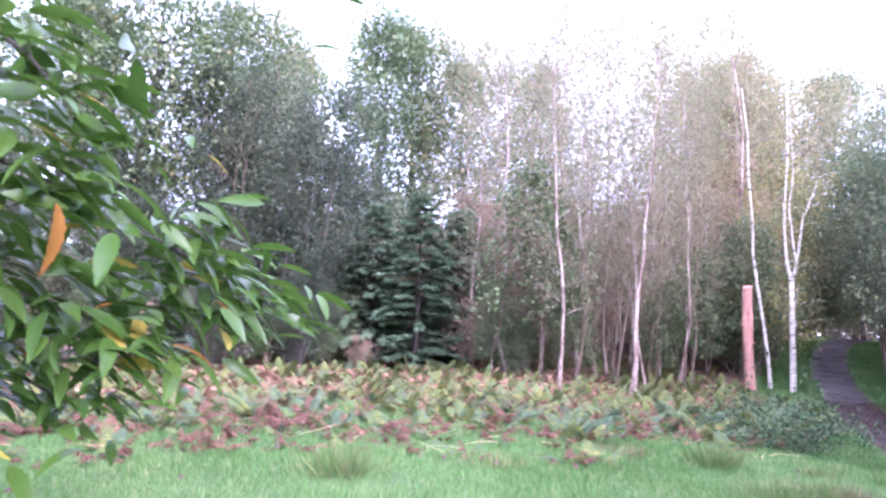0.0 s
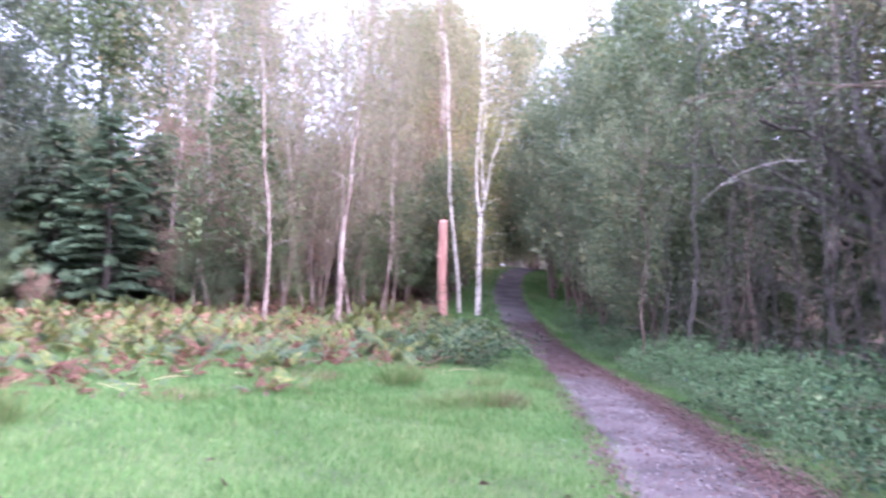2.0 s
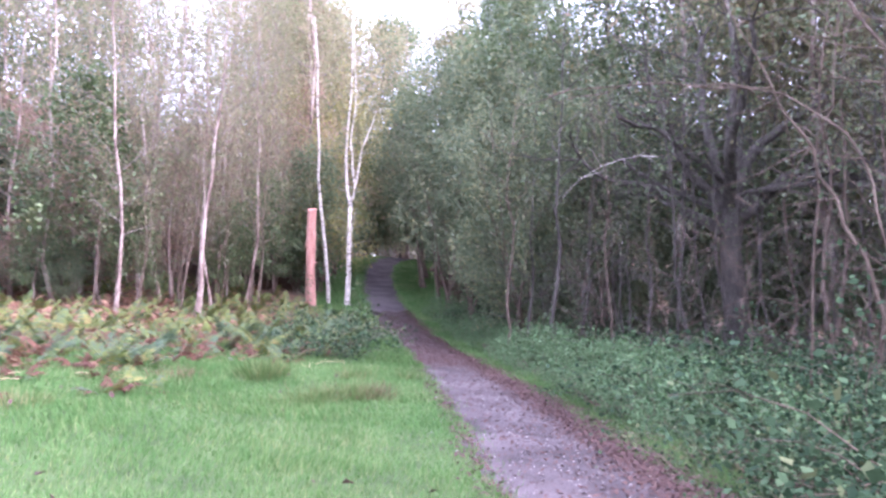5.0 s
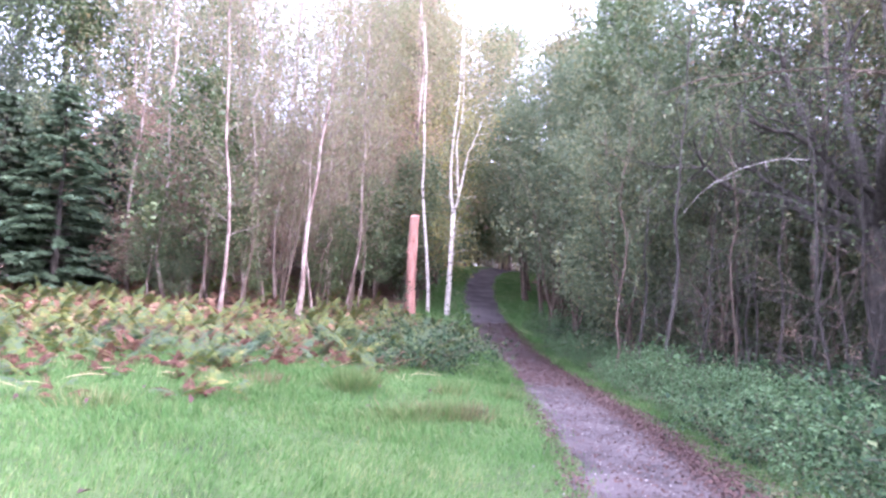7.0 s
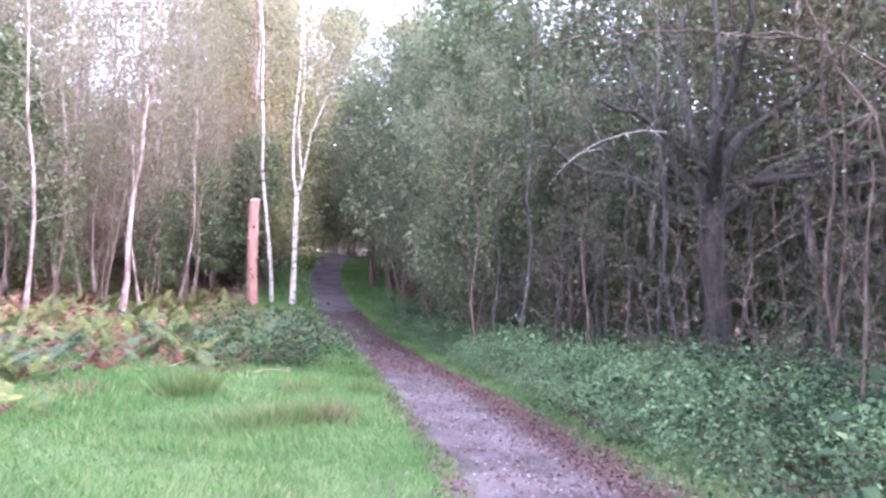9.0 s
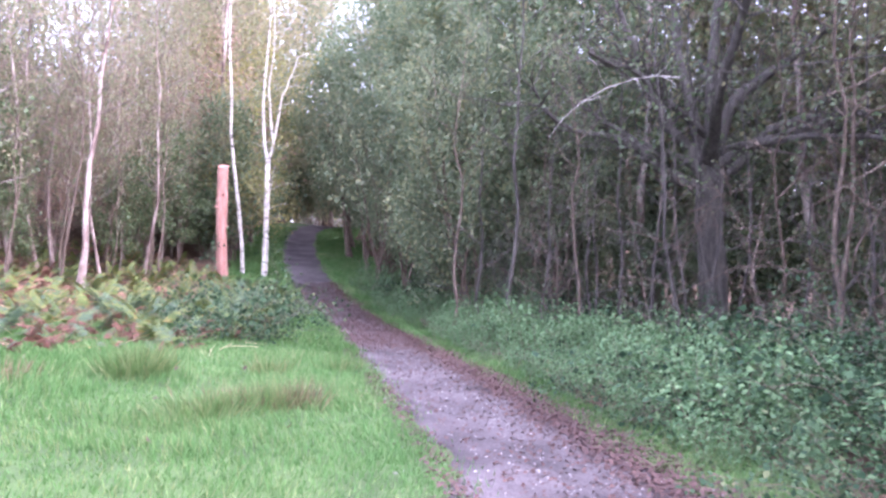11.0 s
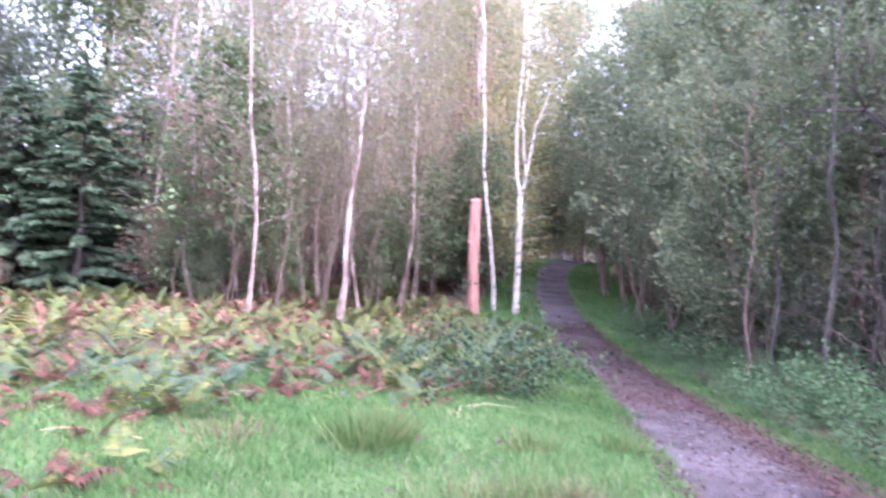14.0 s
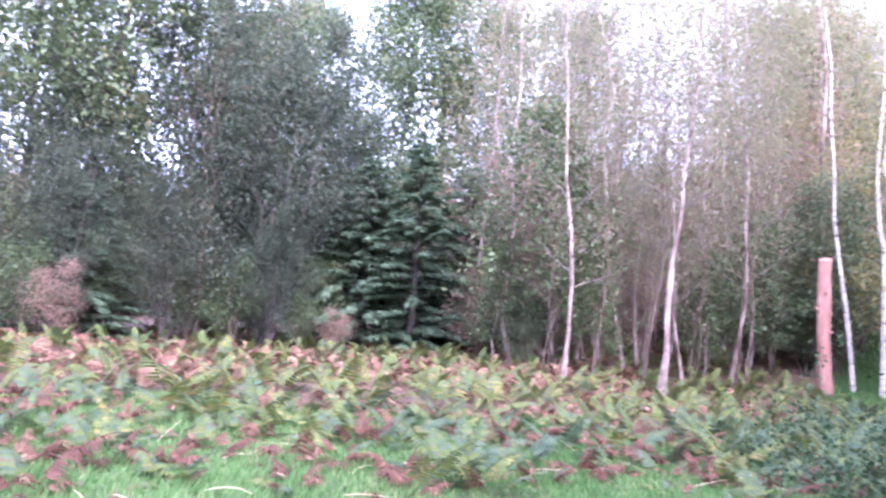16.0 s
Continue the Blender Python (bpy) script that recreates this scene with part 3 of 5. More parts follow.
YOUNG_OAK = make_tree(93, 6.2, 0.05, 0.2, 2.3, 26, 5200, 0.15, OAK_LEAF, BARK_GREY, wob=0.3, rise=0.25, lift=0.15, subs=5, spread=0.2, flat=1.6)
for x, y, size, turn in ((3.6, 27.6, 1.3, 2.4), (9.9, 29.6, 0.8, 0.0), (11.2, 31.4, 0.85, 1.3), (1.6, 28.4, 0.6, 4.7), (8.1, 28.2, 0.62, 5.5), (4.6, 26.4, 0.6, 1.0)):
    plant_tree(YOUNG_OAK, "young_oak", "young green oak with airy tiers of leaves among birches", x, y, turn, size, "young oaks in the grove")
LEANING = make_tree(94, 8.0, 0.12, 0.35, 2.4, 26, 5200, 0.12, SALLOW_LEAF, BARK_BROWN, wob=0.15, rise=0.7, lift=0.4, subs=4, spread=0.3, lean=(-0.11, 0.06))
for x, y, size, turn in ((19.4, 31.9, 1.15, 0.0), (19.9, 31.2, 0.95, -0.35), (21.2, 34.6, 1.2, 0.2), (18.3, 28.6, 0.8, 0.3)):
    plant_tree(LEANING, "sallow_tree", "leaning brown-barked sallow arching over the path", x, y, turn, size, "sallows along the path")

STOOL = make_tree(97, 7.5, 0.075, 0.3, 2.6, 28, 4200, 0.12, SALLOW_LEAF, BARK_BROWN, wob=0.2, rise=0.7, lift=0.4, subs=4, spread=0.3, stems=5, splay=0.2, lean=(-0.05, 0.03))
for x, y, size, turn in ((17.1, 25.9, 1.0, 0.0), (16.4, 23.2, 0.7, 2.1)):
    plant_tree(STOOL, "sallow_stool", "old sallow stool with several spreading brown stems", x, y, turn, size, "sallows along the path")

# two grey poles within the large sallow
for x, y, size in ((-9.0, 29.6, 1.0), (-9.45, 29.9, 1.02)):
    plant_tree(POLES[0], "pole_tree", "thin straight grey stem amid sallow leaves", x, y, 1.57, 1.5 * size, "grey poles")


def path_birch():
    """The forked white birch that stands beside the path."""
    rng = np.random.default_rng(5)
    x, y = 13.25, 27.93
    z = float(ground_z(x, y))
    root = thing("birch_tree", "white forked birch with yellowing leaves beside the path", "tree", "", (x, y, z))
    low = np.array(((0, 0, -0.3), (-0.03, 0.0, 0.0), (0.02, 0, 1.4), (0.04, 0, 2.8), (0.08, 0, 4.22)))
    tops = (np.array(((0.08, 0, 4.15), (-0.07, 0.03, 5.3), (-0.1, 0.03, 6.7), (0.06, 0, 8.8), (0.15, -0.05, 11.1), (0.18, -0.05, 14.5))),
            np.array(((0.26, -0.1, 5.1), (0.12, -0.05, 6.3), (0.1, 0.0, 7.2), (0.28, -0.1, 9.0), (0.25, 0.0, 12.0))),
            np.array(((0.08, 0, 4.15), (0.27, -0.1, 5.13), (0.49, -0.23, 6.75), (0.85, -0.39, 7.7), (1.05, -0.48, 8.4))),
            np.array(((0.03, 0, 1.75), (0.16, 0.1, 2.6), (0.2, 0.1, 3.2), (0.42, 0.1, 4.2))))
    b = Build()
    b.tube(low, (0.15, 0.13, 0.115, 0.105, 0.1), 9, 0.04, rng)
    part("trunk", b.mesh("trunk", BARK_WHITE), root, "white peeling birch trunk")
    tips = []
    for line, r in zip(tops, (0.078, 0.055, 0.07, 0.03)):
        b = Build()
        fine = np.array([[np.interp(u, np.linspace(0, 1, len(line)), line[:, c]) for c in range(3)] for u in np.linspace(0, 1, 14)])
        fine[1:, :2] += rng.normal(size=(13, 2)) * 0.02
        b.tube(fine, np.linspace(r, 0.012, 14), 7, 0.04, rng)
        for k in range(12):
            s = fine[rng.integers(2, 14)]
            az = rng.uniform(0, 6.28)
            tw = bough(rng, s, (math.cos(az), math.sin(az), 0.7), rng.uniform(0.5, 1.3), 5, -0.6, 0.2)
            b.tube(tw, np.linspace(0.014, 0.003, len(tw)), 3)
            tips.append(tw[2:])
        part("stem", b.mesh("stem", BARK_WHITE), root)
    b = Build()
    for k in range(12):
        az = rng.uniform(0, 6.28)
        tw = bough(rng, (0.02, 0, rng.uniform(1.8, 4.9)), (math.cos(az), math.sin(az), 0.1), rng.uniform(0.6, 1.1), 5, -0.3, 0.3)
        b.tube(tw, np.linspace(0.012, 0.003, len(tw)), 3)
        tips.append(tw[2:])
    part("twiggery", b.mesh("twiggery", TWIG), root, kind="stuff")
    b = Build()
    leaf_cloud(b, rng, np.concatenate(tips), 3000, 0.28, 0.09)
    part("crown", b.mesh("crown", YELLOW_LEAF), root)


def thin_birch():
    rng = np.random.default_rng(6)
    x, y = 12.6, 28.6
    root = thing("birch_tree", "very thin white birch stem, wavy and nearly bare", "tree", "", (x, y, float(ground_z(x, y))))
    line = np.array(((0.05, 0, -0.3), (0.02, 0, 0.9), (-0.11, 0.04, 2.4), (-0.28, 0.1, 4.0), (-0.4, 0.16, 5.4), (-0.38, 0.16, 6.7), (-0.47, 0.2, 8.7), (-0.45, 0.2, 10.4), (-0.6, 0.3, 12.5)))
    b = Build()
    b.tube(line, np.linspace(0.085, 0.025, len(line)), 7, 0.05, rng)
    part("trunk", b.mesh("trunk", BARK_WHITE), root)
    b, tips = Build(), []
    for k in range(16):
        u = rng.uniform(0.55, 1)
        p = np.array([np.interp(u, np.linspace(0, 1, len(line)), line[:, c]) for c in range(3)])
        az = rng.uniform(0, 6.28)
        tw = bough(rng, p, (math.cos(az), math.sin(az), 0.9), rng.uniform(0.5, 1.2), 5, -0.3, 0.2)
        b.tube(tw, np.linspace(0.012, 0.003, len(tw)), 3)
        tips.append(tw[2:])
    part("branchwork", b.mesh("branchwork", BARK_GREY), root)
    b = Build()
    leaf_cloud(b, rng, np.concatenate(tips), 800, 0.25, 0.08)
    part("crown", b.mesh("crown", BIRCH_LEAF), root)


def bare_post():
    """A tall dead trunk, cut off level and stripped of its bark."""
    rng = np.random.default_rng(7)
    x, y = 11.55, 27.8
    z = float(ground_z(x, y))
    root = thing("dead_tree", "tall reddish dead tree trunk stripped of bark, top cut off", "dead tree", "", (x, y, z))
    top = 4.05
    n, sides = 22, 14
    V, F = [], []
    for i in range(n):
        u = i / (n - 1)
        h = -0.3 + (top + 0.3) * u
        r = 0.2 - 0.012 * u + 0.04 * max(0, 1 - u * 6)
        for j in range(sides):
            a = j / sides * 2 * math.pi
            rr = r * (1 + 0.06 * math.sin(3 * a + 5 * u) + 0.045 * rng.normal() + 0.06 * math.sin(13 * u + math.sin(2 * a)))
            if 0.72 < u < 0.8 and math.cos(a + 2.0) > 0.5:
                rr *= 0.7
            tip = 0.07 * math.cos(a - 1.0) if i == n - 1 else 0
            V.append((rr * math.cos(a) - 0.1 * math.sin(2.2 * u) + 0.08 * u * u, rr * math.sin(a), h + tip))
    for i in range(n - 1):
        for j in range(sides):
            F.append((i * sides + j, i * sides + (j + 1) % sides, (i + 1) * sides + (j + 1) % sides, (i + 1) * sides + j))
    rim = len(V)
    V += V[-sides:]
    V.append((0.0, 0, top))
    T = [(rim + j, rim + (j + 1) % sides, rim + sides) for j in range(sides)]
    part("stem", mesh_of("stem", np.array(V), [np.array(F), np.array(T)], BARE_WOOD), root)
    for h, az, ln in ((0.62, 3.6, 0.16), (0.74, 4.6, 0.12), (0.45, 5.4, 0.1)):
        b = Build()
        s = np.array((-0.1 * math.sin(2.2 * h) + 0.08 * h * h + 0.17 * math.cos(az), 0.17 * math.sin(az), top * h))
        b.tube(np.stack((s, s + np.array((math.cos(az), math.sin(az), 0.25)) * ln)), (0.045, 0.03), 7, 0.06, rng)
        part("branch_stub", b.mesh("branch_stub", BARE_WOOD), root)


path_birch()
thin_birch()
bare_post()


def big_oak():
    """The gnarled oak on the shady side of the path: a short stout trunk, writhing limbs, many bare twigs."""
    rng = np.random.default_rng(8)
    x, y = 16.2, 11.3
    z = float(ground_z(x, y))
    root = thing("oak_tree", "dark gnarled oak with writhing half-bare limbs", "tree", "", (x, y, z))
    b = Build()
    line = np.array(((0.1, 0.05, -0.4), (0.05, 0.0, 0.3), (0.0, 0.0, 1.6), (-0.1, 0.05, 2.7), (-0.12, 0.0, 3.6), (0.1, 0.1, 4.6), (-0.1, 0.0, 6.0), (0.3, 0.1, 7.6), (0.1, 0.2, 9.6)))
    b.tube(line, (0.42, 0.32, 0.28, 0.26, 0.27, 0.17, 0.12, 0.08, 0.04), 14, 0.07, rng)
    part("trunk", b.mesh("trunk", BARK_DARK), root, "stout dark fissured trunk")
    # which way the limbs reach: across the view both ways, and towards and from the path
    tips = []
    limbs = ((-0.62, 0.72, 0.55, 3.4, 3.9), (-0.5, 0.5, 1.1, 4.2, 4.1), (-0.25, 0.35, 1.7, 4.6, 4.4), (0.45, -0.6, 0.9, 4.6, 4.2), (0.6, -0.75, 0.5, 4.2, 4.5),
             (0.2, -0.3, 1.6, 4.4, 4.9), (-0.7, -0.5, 0.8, 4.0, 4.6), (0.7, 0.5, 0.9, 4.0, 4.7), (-0.55, 0.75, 0.25, 3.0, 4.6), (-0.8, 0.3, 0.4, 3.0, 5.2), (0.3, -0.9, 0.35, 3.2, 4.9))
    for dx, dy, dz, ln, h in limbs:
        h -= 0.8
        b = Build()
        p = np.array([np.interp(h, line[:, 2], line[:, c]) for c in range(2)] + [h])
        pts = bough(rng, p, (dx, dy, dz), ln * 1.3, 10, 0.35, 0.42)
        r = 0.17 if dz > 0.4 else 0.1
        b.tube(pts, np.linspace(r, 0.04, len(pts)), 8, 0.06, rng)
        for k in range(14):
            s = pts[rng.integers(3, len(pts))]
            sub = bough(rng, s, unit(pts[-1] - pts[0]) + rng.normal(size=3) * 0.7, rng.uniform(0.9, 2.2), 6, 0.2, 0.5)
            b.tube(sub, np.linspace(0.028, 0.008, len(sub)), 4)
            tips.append(sub[2:])
            for q in range(3):
                tw = bough(rng, sub[rng.integers(2, len(sub))], rng.normal(size=3), rng.uniform(0.4, 1.0), 4, 0.0, 0.4)
                b.tube(tw, np.linspace(0.012, 0.004, len(tw)), 3)
                tips.append(tw[1:])
        part("limb", b.mesh("limb", BARK_DARK), root)
    b = Build()
    leaf_cloud(b, rng, np.concatenate(tips), 3000, 0.3, 0.11)
    part("crown", b.mesh("crown", OAK_LEAF), root)


big_oak()


def hazel_stool():
    """Leaning reddish-brown stems that rise from the brambles and arch towards the path."""
    rng = np.random.default_rng(9)
    x, y = 8.7, 3.8
    z = float(ground_z(x, y))
    root = thing("hazel_bush", "reddish-brown leaning hazel stems with bare arching twigs", "shrub", "", (x, y, z))
    o = np.array((x, y, z))
    g = z - 0.2
    stems = (
        (0.05, ((8.95, 3.9, g), (8.77, 4.16, 0.97), (8.59, 4.51, 2.16), (8.4, 4.85, 3.08), (8.19, 5.19, 3.9), (7.9, 5.6, 5.0))),
        (0.035, ((8.5, 3.7, g), (8.38, 3.81, 1.11), (8.28, 4.01, 2.25), (8.21, 4.17, 3.04), (7.84, 4.81, 3.66), (7.27, 5.62, 3.89), (6.3, 6.65, 3.91))),
        (0.06, ((8.6, 3.35, g), (8.55, 3.42, 0.7), (8.52, 3.49, 3.0), (8.39, 3.79, 3.74), (8.16, 4.26, 4.67), (8.01, 4.53, 5.12), (7.6, 5.2, 6.4))),
        (0.05, ((8.45, 2.95, g), (8.26, 3.07, 1.85), (8.21, 3.19, 3.04), (8.09, 3.48, 3.87), (7.86, 3.97, 4.71), (7.5, 4.6, 6.0))),
        (0.03, ((8.85, 5.15, g), (8.83, 5.1, 1.08), (8.87, 5.04, 2.86), (8.97, 4.86, 4.12), (9.1, 4.7, 6.0))),
        (0.05, ((8.95, 3.55, g), (8.8, 3.5, 0.9), (8.75, 3.4, 2.6), (8.7, 3.2, 4.2), (8.6, 3.0, 6.2))),
        (0.045, ((9.3, 4.3, g), (9.25, 4.25, 1.0), (9.15, 4.1, 2.8), (8.95, 3.9, 4.4), (8.7, 3.7, 6.2))))
    tips = []
    for r, line in stems:
        b = Build()
        line = np.array(line) - o
        fine = np.array([[np.interp(u, np.linspace(0, 1, len(line)), line[:, c]) for c in range(3)] for u in np.linspace(0, 1, 16)])
        fine[2:] += rng.normal(size=(14, 3)) * 0.022
        b.tube(fine, np.linspace(r * 0.6, 0.007, 16), 7, 0.08, rng)
        for k in range(9):
            s = fine[rng.integers(5, 16)]
            tw = bough(rng, s, rng.normal(size=3) * (1, 1, 0.6) + np.array((-0.5, 0.6, 0.1)), rng.uniform(0.4, 1.4), 6, -0.1, 0.3)
            b.tube(tw, np.linspace(0.011, 0.003, len(tw)), 4)
            tips.append(tw[3:])
        part("stem", b.mesh("stem", BARK_BROWN), root)
    b = Build()
    twig = np.array(((8.25, 4.1, 2.2), (8.09, 4.38, 2.24), (7.74, 4.97, 2.1), (7.4, 5.45, 1.72), (7.2, 5.7, 1.55))) - o
    b.tube(twig, np.linspace(0.006, 0.0025, len(twig)), 4)
    part("dead_twig", b.mesh("dead_twig", BARK_BROWN), root)
    b = Build()
    arm = np.array(((8.42, 4.85, 3.08), (8.8, 5.6, 3.25), (9.15, 6.5, 3.4), (9.1, 7.2, 3.46), (8.9, 7.5, 3.44))) - o
    b.tube(arm, np.linspace(0.009, 0.006, len(arm)), 5)
    part("limb", b.mesh("limb", BARK_DARK), root)
    b = Build()
    limb = np.array(((8.9, 7.5, 3.44), (8.72, 7.7, 3.47), (8.5, 7.85, 3.42), (8.22, 8.02, 3.31), (7.95, 8.16, 3.13), (7.75, 8.25, 2.94), (7.58, 8.33, 2.7))) - o
    b.tube(limb, np.linspace(0.008, 0.003, len(limb)), 5)
    for k in range(5):
        tw = bough(rng, limb[1 + k % 4], rng.normal(size=3) * (1, 1, 0.5), rng.uniform(0.2, 0.5), 4, -0.2, 0.3)
        b.tube(tw, np.linspace(0.006, 0.002, len(tw)), 3)
    part("dead_branch", b.mesh("dead_branch", DEAD_TWIG), root, "pale dead drooping branch")
    b = Build()
    leaf_cloud(b, rng, np.concatenate(tips), 260, 0.1, 0.07)
    part("leaves", b.mesh("leaves", OAK_LEAF), root)


hazel_stool()

# bare shrubs and pale thin stems in the deep shade
BARE = [make_tree(120 + k, 3.4, 0.017, 0.1, 1.7, 18, 0, 0.1, OAK_LEAF, (BARK_DARK, BARK_BROWN)[k], wob=0.3, rise=0.6, lift=0.1, subs=6, stems=3, splay=0.25, gnarl=0.35, r_bough=0.4) for k in range(2)]
for k, (x, y, size) in enumerate(((11.3, 6.6, 0.9), (12.3, 7.9, 1.0), (11.6, 9.2, 0.9), (13.0, 10.6, 1.1), (12.2, 12.2, 1.0), (10.6, 5.2, 0.8), (12.6, 5.2, 1.1), (13.6, 13.6, 1.1), (12.9, 15.0, 1.0), (13.8, 6.8, 1.2))):
    plant_tree(BARE[k % 2], "bare_shrub", "bare tangled shrub of thin grey twigs in shade", x, y, k * 2.3, size, "bare shrubs in the shade", "shrub")
for k in range(26):
    x, y = 11.0 + 6.5 * ((k * 0.618) % 1.0), 2.5 + 13.0 * ((k * 0.383 + 0.2) % 1.0)
    if float(beside(x, y)) > 3.5:
        plant_tree(POLES[1], "pole_tree", "thin dark sapling, mostly bare, in deep shade", x, y, k * 2.7, 0.7 + 0.07 * (k % 6), "saplings in the shade")

# the shady side of the path
for k, (x, y, kind, size) in enumerate(((14.6, 17.6, 0, 0.85), (15.6, 16.4, 1, 0.7), (17.6, 20.8, 1, 1.1), (20.0, 25.0, 0, 1.2), (22.6, 29.4, 1, 1.3), (17.5, 16.8, 0, 1.0),
                                        (21.5, 20.5, 1, 1.1), (23.5, 33.5, 0, 1.35), (27.0, 39.5, 1, 1.5))):
    plant_tree(SALLOWS[kind], "sallow_tree", "grey-green sallow thick with small leaves beside the path", x, y, k * 1.3, size, "sallows along the path")
for k, (x, y) in enumerate(((17.6, 26.4), (18.1, 25.2), (18.4, 27.2), (12.4, 9.8), (13.0, 12.2), (12.2, 13.4), (14.0, 7.8), (12.8, 6.2), (11.2, 5.6), (10.4, 4.4), (10.9, 3.0), (12.2, 3.9), (13.4, 5.0),
                            (14.8, 6.2), (15.6, 8.6), (15.4, 11.0), (16.4, 9.6), (16.8, 7.0), (18.0, 8.5), (14.6, 3.6), (16.2, 4.6), (11.6, 1.6), (13.2, 2.2), (9.8, 1.8), (17.6, 5.4), (19.5, 7.0),
                            (19.2, 10.4), (14.9, 14.0), (16.0, 15.4), (13.4, 15.8), (11.9, 15.2))):
    plant_tree(POLES[k % 2], "pole_tree", "thin brown sapling, mostly bare, in deep shade", x, y, k * 2.1, 0.75 + 0.06 * (k * 7 % 9), "saplings in the shade")
# added to shade the brambles: oaks at y -1.2 and, unseen, -4.6
for k, (x, y, kind, size) in enumerate(((19.6, 18.6, 1, 0.85), (13.4, -1.2, 0, 0.85), (12.5, -4.6, 1, 0.9), (16.8, -4.6, 0, 1.0), (18.6, 5.0, 1, 0.72),  (20.5, 2.0, 0, 0.8), (25.0, 14.5, 1, 0.9), (24.0, 4.0, 0, 0.9), (21.5, 26.0, 0, 0.85), (26.0, 21.0, 1, 0.95), (28.0, 10.0, 0, 1.0),
                                        (19.0, -6.0, 1, 0.9), (29.0, 40.0, 0, 0.9))):
    plant_tree(OAKS[kind], "oak_tree", "broad dark green oak in the wood by the path, a few added out of view for shade", x, y, k * 1.7, size, "oaks in the wood")
for k, (x, y, kind, size) in enumerate(((16.6, 20.3, 1, 0.9), (17.8, 23.4, 0, 1.0), (19.4, 27.0, 1, 1.0), (21.4, 30.4, 0, 1.0), (22.6, 34.4, 1, 1.1), (25.0, 38.6, 0, 1.2), (15.8, 18.6, 0, 1.1), (18.4, 14.6, 1, 0.9), (19.6, 11.4, 0, 0.8), (17.3, 15.2, 0, 0.6), (18.0, 16.4, 0, 0.7),
                                        (20.4, 9.8, 0, 1.0), (19.4, 8.2, 1, 1.0), (18.3, 9.4, 0, 0.7), (17.4, 7.6, 0, 0.6), (16.6, 6.2, 0, 0.6), (19.2, 13.0, 0, 0.8), (17.9, 13.8, 0, 0.7), (15.6, 4.4, 0, 0.55), (14.4, 3.0, 0, 0.5), (18.6, 6.4, 0, 0.9), (18.4, 3.6, 0, 0.9), (16.6, 1.6, 0, 0.8), (21.0, 11.6, 0, 1.0), (21.2, 16.0, 0, 1.1), (17.4, 2.8, 0, 0.9), (12.6, 0.0, 1, 0.9), (19.2, 6.0, 0, 1.1), (12.3, 31.6, 1, 0.9), (14.2, 35.6, 0, 1.0), (16.4, 38.8, 1, 1.1), (19.6, 43.0, 0, 1.2), (22.6, 46.8, 1, 1.3), (25.6, 47.6, 0, 1.4), (24.0, 48.6, 1, 1.5), (27.4, 49.6, 0, 1.5), (21.0, 45.6, 0, 1.2), (18.0, 41.0, 1, 1.1))):
    plant_tree(SHRUBS[kind], "shrub", "leafy green understorey shrub", x, y, k * 1.1, size, "understorey shrubs", "shrub")
for x, y, turn, size in ((14.6, 33.6, 0.3, 1.1), (16.2, 36.0, 2.3, 1.35), (14.2, 37.5, 4.0, 1.5), (18.2, 43.6, 1.2, 1.6), (20.6, 45.4, 5.1, 1.6), (13.4, 31.4, 3.0, 0.8)):
    plant_tree(YELLOW, "hazel_tree", "young tree with yellowing leaves beside the path", x, y, turn, size, "yellowing trees")

for x, y, turn, size, kind in ((19.0, 44.6, 0.4, 1.75, 0), (22.0, 49.4, 2.0, 1.85, 1), (15.6, 42.6, 3.3, 1.7, 1), (17.6, 50.0, 5.0, 1.9, 0), (26.0, 52.0, 1.0, 1.9, 1), (21.8, 27.4, 2.7, 1.5, 0), (19.8, 22.4, 4.1, 1.35, 1), (24.4, 33.4, 0.9, 1.7, 1)) + tuple((x, y, 1.7 * x, 1.5, 2) for x, y in ((24.0, 16.8), (23.6, 11.4), (22.0, 13.8), (21.4, 8.4), (24.6, 7.2))):
    plant_tree(TALL_OLIVE if y > 30 or kind == 2 else SALLOWS[kind], "sallow_tree", "tall olive-green sallow at the back of the wood", x, y, turn, size, "tall sallows")

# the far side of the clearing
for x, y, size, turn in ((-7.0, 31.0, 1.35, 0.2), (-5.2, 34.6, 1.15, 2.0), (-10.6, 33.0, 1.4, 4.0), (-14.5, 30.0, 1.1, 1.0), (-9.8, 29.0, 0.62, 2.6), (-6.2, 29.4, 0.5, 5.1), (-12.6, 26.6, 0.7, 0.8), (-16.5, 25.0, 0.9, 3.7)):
    plant_tree(SHADED_SALLOW, "sallow_tree", "tall grey-green sallow with many thin stems, leaf colour darkened for shade", x, y, turn, size, "sallows in the clearing")
for x, y, kind, size in ((-1.6, 31.6, 0, 0.85), (-3.6, 32.6, 1, 1.1), (0.2, 33.6, 1, 1.05), (0.7, 37.5, 1, 1.1), (-12.6, 28.0, 1, 0.8)):
    plant_tree(FIRS[kind], "fir_tree", "dark blue-green fir with drooping boughs to the ground", x, y, x, size, "firs")
for x, y, size, turn in ((3.2, 30.4, 0.9, 0.0), (2.0, 33.5, 1.1, 2.0), (7.6, 34.5, 1.2, 4.0), (5.2, 33.4, 1.15, 1.0), (9.2, 35.4, 1.25, 3.0), (11.6, 36.6, 1.2, 5.0), (6.6, 30.8, 0.8, 2.6), (9.6, 33.0, 0.9, 0.6), (3.8, 36.4, 1.3, 4.4)):
    plant_tree(ROWAN, "rowan_tree", "small rowan with russet autumn leaves", x, y, turn, size, "rowans")
